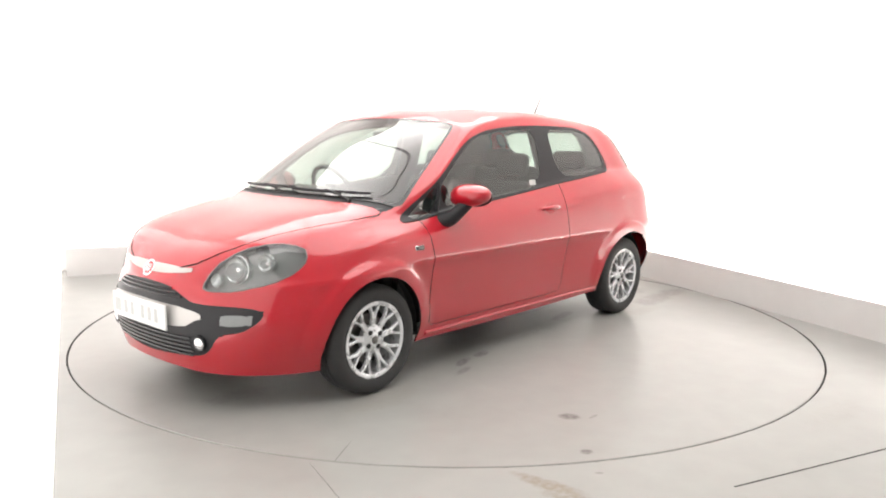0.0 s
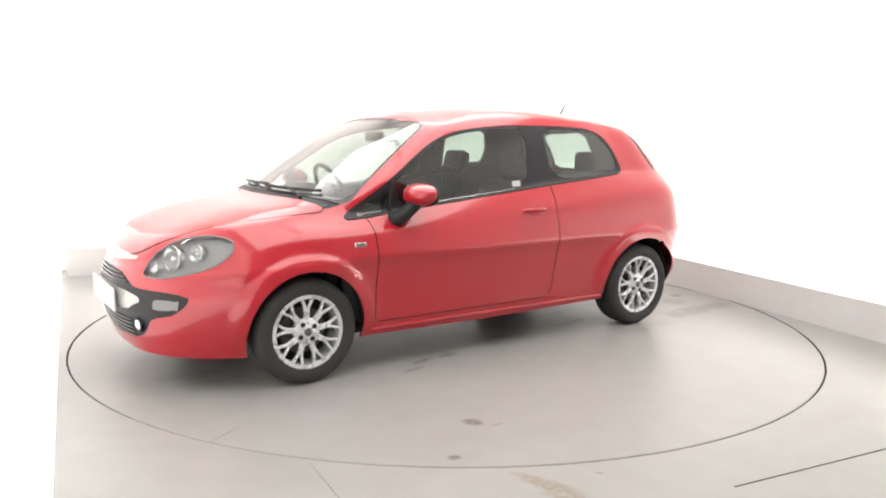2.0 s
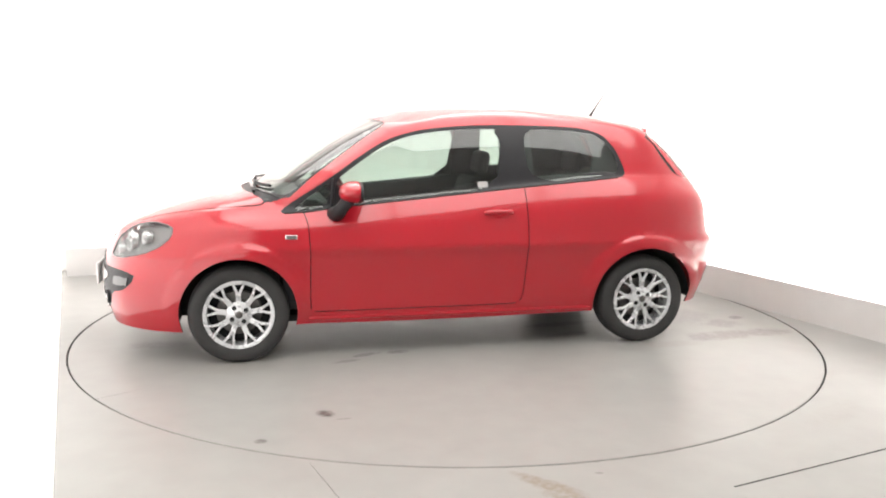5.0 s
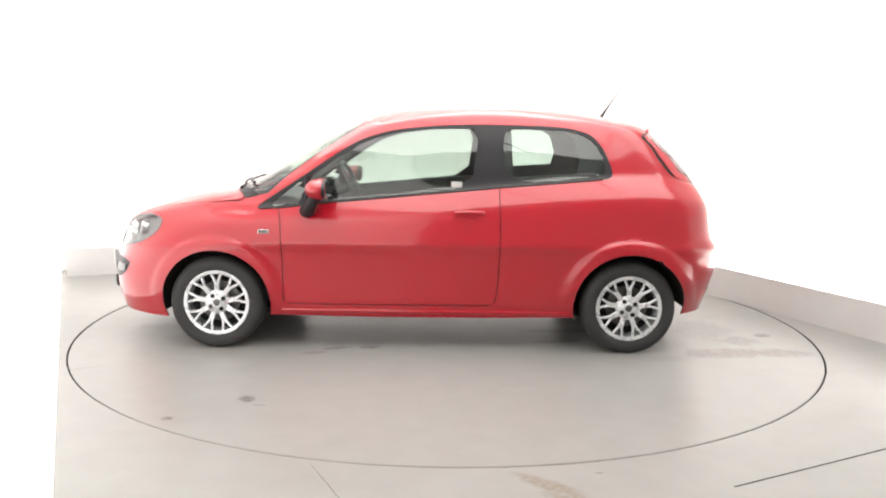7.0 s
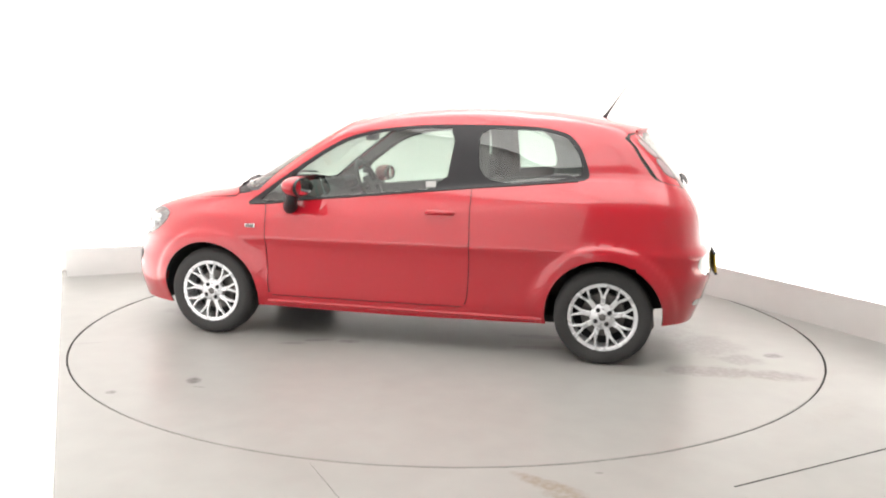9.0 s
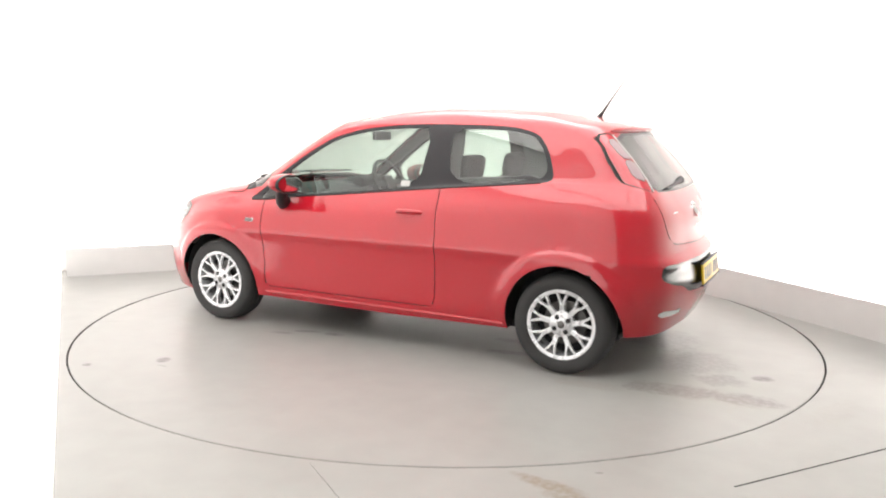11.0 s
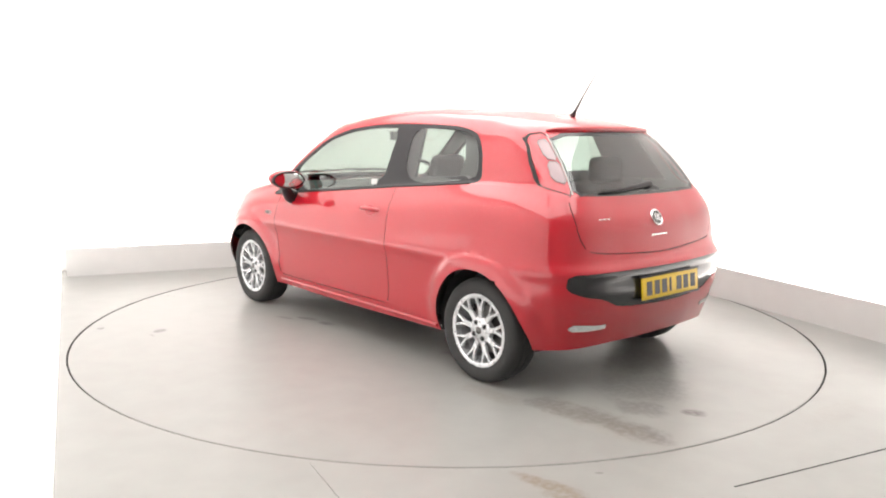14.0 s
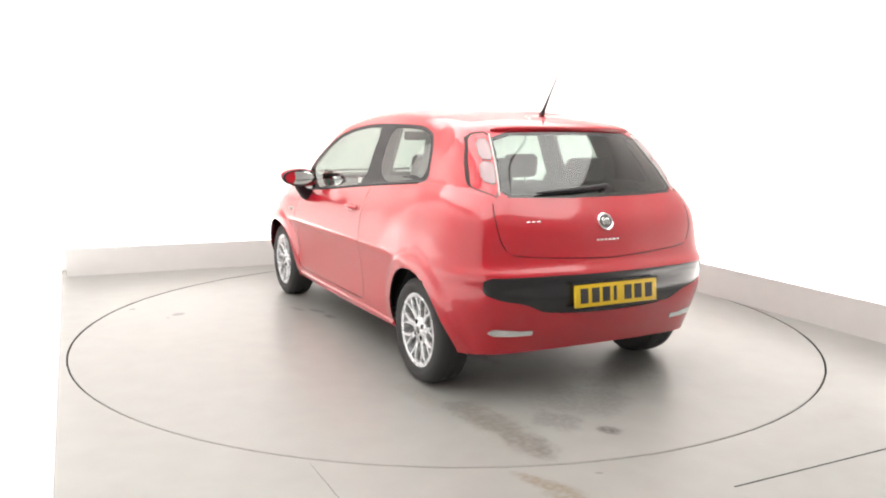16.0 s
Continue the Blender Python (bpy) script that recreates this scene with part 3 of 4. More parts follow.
F = {}
for name, pts, axes in (("dlo", DLO, (0, 2)), ("doorglass", DOORGLASS, (0, 2)), ("triglass", TRIGLASS, (0, 2)), ("quarter", QUARTER, (0, 2)), ("door", DOOR, (0, 2)),
                        ("arch_f", CIRCLE[0], (0, 2)), ("arch_r", CIRCLE[1], (0, 2)), ("headlamp", HEADLAMP, (1, 2)), ("blacknose", BLACKNOSE, (1, 2)),
                        ("silvernose", SILVERNOSE, (1, 2)), ("badgebar", BADGEBAR, (1, 2)), ("taillamp", TAILLAMP, (1, 2)), ("tailupper", TAILUPPER, (1, 2)), ("taillower", TAILLOWER, (1, 2)), ("podlens", PODLENS, (1, 2)), ("rearglass", REARGLASS, (1, 2)),
                        ("tailgate", TAILGATE, (1, 2)), ("blacktail", BLACKTAIL, (1, 2)), ("reflector", REFLECTOR, (1, 2)), ("bonnet", BONNET, (0, 1)), ("screen", SCREENLINE, (0, 1))):
    F[name] = distance_to(pts, axes)
GROOVE = 0.0026
topscreen = lambda c: c.z > 0.88 and c.x > 0.2 and c.y < 0.75


def region_of(c, n):
    """Which panel a face of the half shell belongs to; None where it is cut away."""
    x, y, z = c
    if y > 0.5 and z < 0.66 and (F["arch_f"](c) < 0 or F["arch_r"](c) < 0):
        return None
    if side(c):
        if F["dlo"](c) < 0 and n.y > 0.3:
            for k in ("doorglass", "triglass", "quarter"):
                if F[k](c) < 0:
                    return k
            return "dlo"
        d = F["door"](c)
        if abs(d) < GROOVE and z < 0.99:
            return "gap_door"
        if d < 0:
            return "door" if z < 1.05 else "body"
    if front(c):
        for k in ("headlamp", "badgebar", "podlens", "silvernose", "blacknose"):
            if F[k](c) < 0:
                return k
    if rear(c):
        if F["taillamp"](c) < 0:
            return "tailupper" if F["tailupper"](c) < 0 else "taillower" if F["taillower"](c) < 0 else "taillamp"
        d = F["rearglass"](c)
        if d < 0:
            return "rearglass" if d < -0.016 else "rearseal"
        if F["taillamp"](c) < 0.0065:
            return "tailseal"
        for k in ("reflector", "blacktail"):
            if F[k](c) < 0:
                return k
        d = F["tailgate"](c)
        if abs(d) < GROOVE and z < 1.03:
            return "gap_tail"
        if d < 0:
            return "tailgate"
    if topscreen(c) and F["screen"](c) < 0 and n.x > 0.05:
        return "screen" if F["screen"](c) < -0.014 else "screenseal"
    if above(c):
        d = F["bonnet"](c)
        if abs(d) < GROOVE and (c.x > 1.27 or c.y > 0.6):
            return "gap_bonnet"
        if d < 0:
            return "bonnet"
        if z > 0.90 and y < 0.675 and x < 1.26:
            return "cowl"
    return "body"


def cut_shell():
    bm = half_shell()
    off = lambda f, o: (lambda c: f(c) - o)
    for k in ("arch_f", "arch_r"):
        iso_cut(bm, F[k], lambda c: c.y > 0.5 and c.z < 0.72)
    for k in ("dlo", "doorglass", "triglass", "quarter"):
        iso_cut(bm, F[k], side)
    for o in (-GROOVE, GROOVE):
        iso_cut(bm, off(F["door"], o), side)
        iso_cut(bm, off(F["tailgate"], o), rear)
        iso_cut(bm, off(F["bonnet"], o), above)
    for k in ("headlamp", "badgebar", "podlens", "silvernose", "blacknose"):
        iso_cut(bm, F[k], front)
    for k in ("taillamp", "tailupper", "taillower", "rearglass", "reflector", "blacktail"):
        iso_cut(bm, F[k], rear)
    iso_cut(bm, off(F["taillamp"], 0.0065), rear)
    iso_cut(bm, off(F["rearglass"], -0.016), rear)
    iso_cut(bm, F["screen"], topscreen)
    iso_cut(bm, off(F["screen"], -0.014), topscreen)
    bm.normal_update()
    found = {}
    for f in bm.faces:
        found.setdefault(region_of(f.calc_center_median(), f.normal), []).append(f)
    return bm, found


def panel_bm(faces, both, sink=0.0, lip=0.010, flip=False):
    """A panel from faces of the half shell, mirrored too if both; sunk below the skin, its rims turned inwards."""
    bm = bmesh.new()
    seen = {}
    for f in faces:
        vs = []
        for v in f.verts:
            if v not in seen:
                seen[v] = bm.verts.new(v.co - v.normal * sink)
            vs.append(seen[v])
        try:
            bm.faces.new(vs)
        except ValueError:
            pass
    if both or flip:
        if flip:
            for v in bm.verts:
                v.co.y = -v.co.y
            bmesh.ops.reverse_faces(bm, faces=bm.faces[:])
        else:
            geo = bmesh.ops.duplicate(bm, geom=bm.verts[:] + bm.edges[:] + bm.faces[:])["geom"]
            for v in geo:
                if isinstance(v, bmesh.types.BMVert):
                    v.co.y = -v.co.y
            bmesh.ops.reverse_faces(bm, faces=[f for f in geo if isinstance(f, bmesh.types.BMFace)])
            bmesh.ops.remove_doubles(bm, verts=[v for v in bm.verts if abs(v.co.y) < 1e-3], dist=1.5e-3)
    if lip:
        bm.normal_update()
        rim = [e for e in bm.edges if e.is_boundary]
        norms = {v: v.normal.copy() for e in rim for v in e.verts}
        made = bmesh.ops.extrude_edge_only(bm, edges=rim)["geom"]
        for f in made:
            if isinstance(f, bmesh.types.BMFace):
                f.material_index = 1
        src = {}
        for e in rim:
            for v in e.verts:
                src[v.co.to_tuple(5)] = norms[v]
        for v in made:
            if isinstance(v, bmesh.types.BMVert):
                v.co -= src.get(v.co.to_tuple(5), Vector((0, 0, 0))) * lip
    return bm


CAR = thing("hatchback_car", "glossy red three-door hatchback with silver alloy wheels, parked on the turntable", "car")
SHELL, REGION = cut_shell()
SHELL.normal_update()
PARTS = {}
for name, key, mat, both, sink, label in (
        ("body", "body", RED, True, 0.0, "glossy red painted body shell"),
        ("bonnet", "bonnet", RED, True, 0.0, "glossy red bonnet"),
        ("tailgate", "tailgate", RED, True, 0.0, "red painted tailgate"),
        ("windscreen", "screen", SCREEN, True, 0.002, "clear laminated windscreen"),
        ("rear_window", "rearglass", REARGLASSTINT, True, 0.002, "tinted rear window"),
        ("cowl", "cowl", BLACK, True, 0.006, "black plastic cowl below the windscreen"),
        ("front_grille_surround", "blacknose", BLACK, True, 0.004, "black plastic bumper insert"),
        ("bumper_band", "silvernose", SILVER, True, 0.001, "satin silver bumper band"),
        ("nose_trim", "badgebar", SILVER, True, -0.002, "silver trim bar above the grille"),
        ("rear_bumper_insert", "blacktail", GLOSSBLACK, True, 0.003, "black rear bumper insert"),
        ("bonnet_gap", "gap_bonnet", SHUTLINE, True, 0.006, "dark red bonnet gap"),
        ("tailgate_gap", "gap_tail", SHUTLINE, True, 0.006, "dark red tailgate gap"),
        ("door_gap", "gap_door", SHUTLINE, False, 0.006, "dark red door gap"),
        ("screen_seal", "screenseal", GLOSSBLACK, True, 0.0015, "black border of the windscreen"),
        ("rear_window_seal", "rearseal", GLOSSBLACK, True, 0.0015, "black border of the rear window"),
        ("tail_light_seal", "tailseal", SEAL, False, 0.002, "black edge of the tail lamp"),
        ("reversing_lens", "tailupper", LAMPPINK, False, -0.001, "pale reversing lamp lens"),
        ("indicator_lens", "taillower", LAMPPINK, False, -0.001, "pale indicator lens"),
        ("bumper_lamp_lens", "podlens", LAMPGREY, False, -0.001, "clear bumper lamp"),
        ("door", "door", RED, False, 0.0, "red painted door skin"),
        ("window_frame", "dlo", BLACK, False, 0.002, "black window surround"),
        ("door_window", "doorglass", SIDEGLASS, False, 0.004, "green-tinted door glass"),
        ("quarter_light", "triglass", SIDEGLASS, False, 0.004, "small fixed triangular window"),
        ("rear_side_window", "quarter", SIDEGLASS, False, 0.003, "tinted fixed rear side window"),
        ("headlight", "headlamp", LENS, False, 0.001, "clear headlamp lens"),
        ("tail_light", "taillamp", LAMPRED, False, 0.001, "red tail lamp on the rear pillar"),
        ("rear_reflector", "reflector", LAMPWHITE, False, -0.003, "silver reflector in the rear bumper")):
    for flip in ((False,) if both else (False, True)):
        ob = part(name, panel_bm(REGION.get(key, []), both, sink, 0.0 if mat in (SIDEGLASS, SCREEN, REARGLASSTINT, LENS) else 0.008, flip), [mat, SEAL], CAR, label)
        PARTS[name, flip] = ob
        if mat in (SIDEGLASS, SCREEN, REARGLASSTINT, LENS):
            ob.visible_shadow = False
for child, owner in (("door_window", "door"), ("reversing_lens", "tail_light"), ("indicator_lens", "tail_light"), ("tail_light_seal", "tail_light")):
    for flip in (False, True):
        PARTS[child, flip].parent = PARTS[owner, flip]
for child, owner in (("rear_window", "tailgate"), ("bumper_band", "front_grille_surround")):
    PARTS[child, False].parent = PARTS[owner, False]
part("headlining", panel_bm([f for f in REGION["body"] if f.calc_center_median().z > 0.95 and f.calc_center_median().x < 0.98], True, 0.016, 0.0), LINING, CAR, "grey headlining")
# dark lining behind the lamps' lenses
for flip in (False, True):
    part("headlight_housing", panel_bm(REGION.get("headlamp", []), False, 0.035, 0.0, flip), LAMPGREY, PARTS["headlight", flip], "grey headlamp housing")

# ---- the car: wheels, cabin ----


def rim_bm():
    """Nine forked spokes between a hub and a ring."""
    ring = lathe_bm([(0.178, 0.0), (0.190, 0.004), (0.199, 0.004), (0.203, -0.004), (0.198, -0.012), (0.192, -0.06), (0.186, -0.12), (0.180, -0.12), (0.176, -0.03)], 72, "Y", True)
    hub = lathe_bm([(0.0, -0.002), (0.030, -0.002), (0.034, -0.006), (0.066, -0.010), (0.075, -0.018), (0.072, -0.05), (0.0, -0.05)], 48)
    bits = [ring, hub]
    for k in range(9):
        turn = Matrix.Rotation(2 * math.pi * k / 9, 4, "Y")
        for s in (-1, 1):
            bm = bmesh.new()
            stations = ((0.052, 0.006, 0.0095, -0.012), (0.112, 0.006, 0.0085, -0.008), (0.13, 0.0095, 0.008, -0.005), (0.152, 0.019, 0.0075, -0.002), (0.184, 0.033, 0.008, -0.001))
            rings = []
            for r, o, w, h in stations:
                rings.append([bm.verts.new((s * o + dx * w, h + dh, r)) for dx, dh in ((-1, -0.018), (-1, -0.003), (-0.6, 0.0), (0.6, 0.0), (1, -0.003), (1, -0.018))])
            for a, b in zip(rings, rings[1:]):
                for i in range(6):
                    bm.faces.new((a[i], a[(i + 1) % 6], b[(i + 1) % 6], b[i]))
            bm.faces.new(rings[0])
            bm.faces.new(rings[-1][::-1])
            bm.transform(turn)
            bmesh.ops.recalc_face_normals(bm, faces=bm.faces[:])
            bits.append(bm)
    return join_bm(*bits)


def tyre_bm():
    prof = [(0.195, -0.008), (0.203, 0.006), (0.225, 0.014), (0.25, 0.015), (0.268, 0.006), (0.279, -0.008), (0.2845, -0.03),
            (0.286, -0.05), (0.281, -0.051), (0.281, -0.057), (0.286, -0.058), (0.2865, -0.092), (0.281, -0.093), (0.281, -0.10), (0.286, -0.101),
            (0.2845, -0.135), (0.279, -0.16), (0.25, -0.18), (0.21, -0.175), (0.195, -0.16)]
    return lathe_bm(prof, 72, "Y", True)


def wheel():
    w = new("wheel")
    tagged(w, "black tyre on a silver nine-spoke alloy rim")
    part("tyre", tyre_bm(), TYRE, w, "black rubber tyre")
    part("rim", rim_bm(), ALLOY, w, "silver forked-spoke alloy rim")
    part("brake_disc", lathe_bm([(0.0, -0.075), (0.125, -0.075), (0.13, -0.08), (0.13, -0.095), (0.0, -0.095)], 40), DISC, w, "dull steel brake disc")
    # added dark sheet for the shade seen between the spokes, no brake part
    part("wheel_shade_disc", lathe_bm([(0.0, -0.118), (0.185, -0.118)], 40), UNDER, w, "dark disc standing in for the shade behind the rim")
    part("hub_cap", lathe_bm([(0.0, 0.003), (0.016, 0.002), (0.021, -0.001), (0.023, -0.006)], 24), DISC, w, "dark hub cap")
    for k in range(4):
        a = math.pi / 4 + k * math.pi / 2 + 0.2
        bm = lathe_bm([(0.0, -0.0045), (0.0135, -0.0045), (0.0145, -0.014)], 12)
        bm.transform(Matrix.Translation((0.047 * math.cos(a), 0.0, 0.047 * math.sin(a))))
        part("wheel_bolt", bm, UNDER, w)
    return w


def cabin():
    # floor pan and arches
    part("underbody", join_bm(box_bm(-1.55, 1.5, -0.66, 0.66, 0.195, 0.24, 0.02), box_bm(1.5, 1.92, -0.42, 0.42, 0.20, 0.24, 0.02)), UNDER, CAR, "dark underbody")
    for hx, hz in HUBS:
        for s in (-1, 1):
            bm = bmesh.new()
            n, rr = 28, 0.352
            first, last = -12, 185 if hx > 0 else 181
            rows = []
            for k in range(n + 1):
                a = math.radians(first + (last - first) * k / n)
                rows.append([bm.verts.new((hx + rr * math.cos(a), s * y, hz + rr * math.sin(a))) for y in (0.42, 0.75)])
            for a, b in zip(rows, rows[1:]):
                bm.faces.new((a[0], b[0], b[1], a[1]))
            bm.faces.new([r[0] for r in rows])
            part("wheel_arch_liner", bm, UNDER, CAR, "black wheel arch liner")


def seat_bm(wide, back_h, head=True):
    bits = [box_bm(-0.24, 0.27, -wide / 2, wide / 2, 0.22, 0.40, 0.05, 3)]
    b = box_bm(-0.07, 0.07, -wide / 2, wide / 2, 0.0, back_h, 0.05, 3)
    for v in b.verts:
        v.co.y *= 1 - 0.18 * max(0, v.co.z / back_h - 0.5)
    b.transform(Matrix.Translation((-0.22, 0, 0.34)) @ Matrix.Rotation(radians(-16), 4, "Y"))
    bits.append(b)
    return join_bm(*bits)


def headrest_bm(w=0.25):
    h = box_bm(-0.045, 0.045, -w / 2, w / 2, 0.0, 0.16, 0.04, 3)
    return join_bm(h, tube_bm([(0, 0.05, -0.08), (0, 0.05, 0.03)], 0.006), tube_bm([(0, -0.05, -0.08), (0, -0.05, 0.03)], 0.006))


def interior():
    for y in (0.34, -0.34):
        bm = seat_bm(0.48, 0.56)
        bm.transform(Matrix.Translation((-0.05, y, 0.12)))
        s = part("front_seat", bm, FABRIC, CAR, "dark grey fabric front seat")
        bm = headrest_bm()
        bm.transform(Matrix.Translation((-0.46, y, 1.03)) @ Matrix.Rotation(radians(-10), 4, "Y"))
        part("headrest", bm, FABRIC, s, "dark fabric headrest")
    bm = seat_bm(1.16, 0.60)
    bm.transform(Matrix.Translation((-0.80, 0, 0.12)))
    s = part("rear_seat", bm, FABRIC, CAR, "dark grey fabric rear bench")
    for y in (0.33, -0.33):
        bm = headrest_bm(0.27)
        bm.transform(Matrix.Translation((-1.195, y, 1.03)))
        part("headrest", bm, FABRIC, s, "dark fabric headrest")
    dash = prism_bm([(1.12, .55), (1.12, .93), (.98, .945), (.80, .93), (.70, .88), (.66, .74), (.72, .55)], 1, -0.66, 0.66, 0.02)
    part("dashboard", dash, DASH, CAR, "dark grey dashboard")
    hood = prism_bm([(0.90, .90), (.72, .90), (.69, .955), (.73, .985), (.86, .965)], 1, -0.50, -0.18, 0.015)
    part("instrument_hood", hood, DASH, CAR, "dark instrument cowl")
    ring = bmesh.new()
    n, m, R, r = 40, 10, 0.185, 0.015
    vs = [[ring.verts.new(((R + r * math.cos(b)) * math.cos(a), (R + r * math.cos(b)) * math.sin(a), r * math.sin(b))) for b in [2 * math.pi * j / m for j in range(m)]] for a in [2 * math.pi * i / n for i in range(n)]]
    for i in range(n):
        for j in range(m):
            ring.faces.new((vs[i][j], vs[(i + 1) % n][j], vs[(i + 1) % n][(j + 1) % m], vs[i][(j + 1) % m]))
    wheel_bm = join_bm(ring, box_bm(-0.06, 0.06, -0.06, 0.06, -0.02, 0.015, 0.015), box_bm(-0.02, 0.02, -0.18, 0.18, -0.012, 0.004, 0.004), box_bm(-0.18, 0.0, -0.015, 0.015, -0.012, 0.004, 0.004), tube_bm([(0, 0, 0), (0, 0, -0.2)], 0.03))
    wheel_bm.transform(Matrix.Translation((0.56, -0.34, 0.93)) @ Matrix.Rotation(radians(-64), 4, "Y"))
    part("steering_wheel", wheel_bm, DASH, CAR, "dark steering wheel")
    for s in (-1, 1):
        bm = prism_bm([(1.0, .28), (1.0, .84), (.60, .90), (-.46, 1.008), (-.52, 1.06), (-1.02, 1.095), (-1.12, 1.06), (-1.2, 1.05), (-1.35, 1.0), (-1.35, .62), (-.92, .62), (-.88, .28)], 1, s * 0.655, s * 0.70, 0.01)
        part("inner_side_panel", bm, DASH, CAR, "dark grey inner trim panel")
        for name, outline in (("pillar_trim", [(-.34, .99), (-.55, 1.0), (-.53, 1.36), (-.33, 1.36)]), ("rear_pillar_trim", [(-.86, 1.05), (-1.46, 1.06), (-1.24, 1.34), (-.84, 1.345), (-.91, 1.30), (-.95, 1.18), (-.93, 1.09)])):
            bm = prism_bm(outline, 1, 0.0, 0.02)
            for v in bm.verts:
                v.co.y = s * (v.co.y + 0.665 - 0.33 * (v.co.z - 1.0) - (0.06 * max(0, -1.1 - v.co.x) / 0.3))
            bmesh.ops.recalc_face_normals(bm, faces=bm.faces[:])
            part(name, bm, DASH, CAR, "dark inner pillar trim")
    part("luggage_cover", box_bm(-1.62, -1.16, -0.58, 0.58, 0.955, 0.975, 0.008), DASH, CAR, "dark luggage cover")
    part("bulkhead", box_bm(1.02, 1.10, -0.68, 0.68, 0.22, 0.90, 0.01), UNDER, CAR, "dark bulkhead")
    mirror = box_bm(0.40, 0.43, -0.11, 0.11, 1.26, 1.325, 0.012)
    part("interior_mirror", mirror, DASH, CAR, "dark interior mirror")


cabin()
interior()
WHEEL = wheel()
WHEEL.parent = CAR
WHEEL.matrix_basis = pose(1.255, 0.797, 0.283)
for x, y in ((-1.255, 0.797), (1.255, -0.797), (-1.255, -0.797)):
    w2 = copy_thing(WHEEL, pose(x, y, 0.283, 0, 0, 0 if y > 0 else 180))
    w2.parent = CAR

# ---- the car: lamps, plates, mirrors, wipers, trim ----
from mathutils.bvhtree import BVHTree

SKIN = BVHTree.FromBMesh(SHELL)


def skin(origin, way):
    """Place and outward normal where a ray meets the half shell; mirrored for the other side."""
    o, w = Vector(origin), Vector(way)
    s = -1 if o.y < 0 or (o.y == 0 and w.y > 0) else 1
    o.y, w.y = o.y * s, w.y * s
    p, n, _, _ = SKIN.ray_cast(o, w)
    n = n if n.dot(w) < 0 else -n
    return Vector((p.x, p.y * s, p.z)), Vector((n.x, n.y * s, n.z))


def facing(p, n, up=(0, 0, 1)):
    """A pose at p whose z runs along n and whose y stays as upright as it can."""
    z = n.normalized()
    x = Vector(up).cross(z).normalized()
    y = z.cross(x)
    return Matrix.Translation(p) @ Matrix((x, y, z)).transposed().to_4x4()


def put(bm, m):
    bm.transform(m)
    return bm


def disc_bm(r, h, seg=32, dome=0.0):
    return lathe_bm([(0.0, h + dome), (r * 0.5, h + dome * 0.75), (r * 0.85, h + dome * 0.25), (r, h * 0.7), (r, -0.01)], seg, "Z")


def ring_bm(r, w, h, seg=36):
    return lathe_bm([(r - w, 0), (r - w, h * 0.7), (r - w * 0.5, h), (r, h * 0.7), (r, -0.008), (r - w, -0.008)], seg, "Z", True)


def badge(at, r, label, tone):
    b = part("badge", put(disc_bm(r * 0.78, 0.004, 32, 0.002), at), tone, CAR, label)
    part("ring", put(ring_bm(r, r * 0.2, 0.008), at), CHROME, b, "chrome ring")
    for k in (-1.5, -0.5, 0.5, 1.5):
        part("bar", put(box_bm(k * r * 0.26 - 0.003, k * r * 0.26 + 0.003, -r * 0.42, r * 0.42, 0.005, 0.009, 0.001), at), CHROME, b)


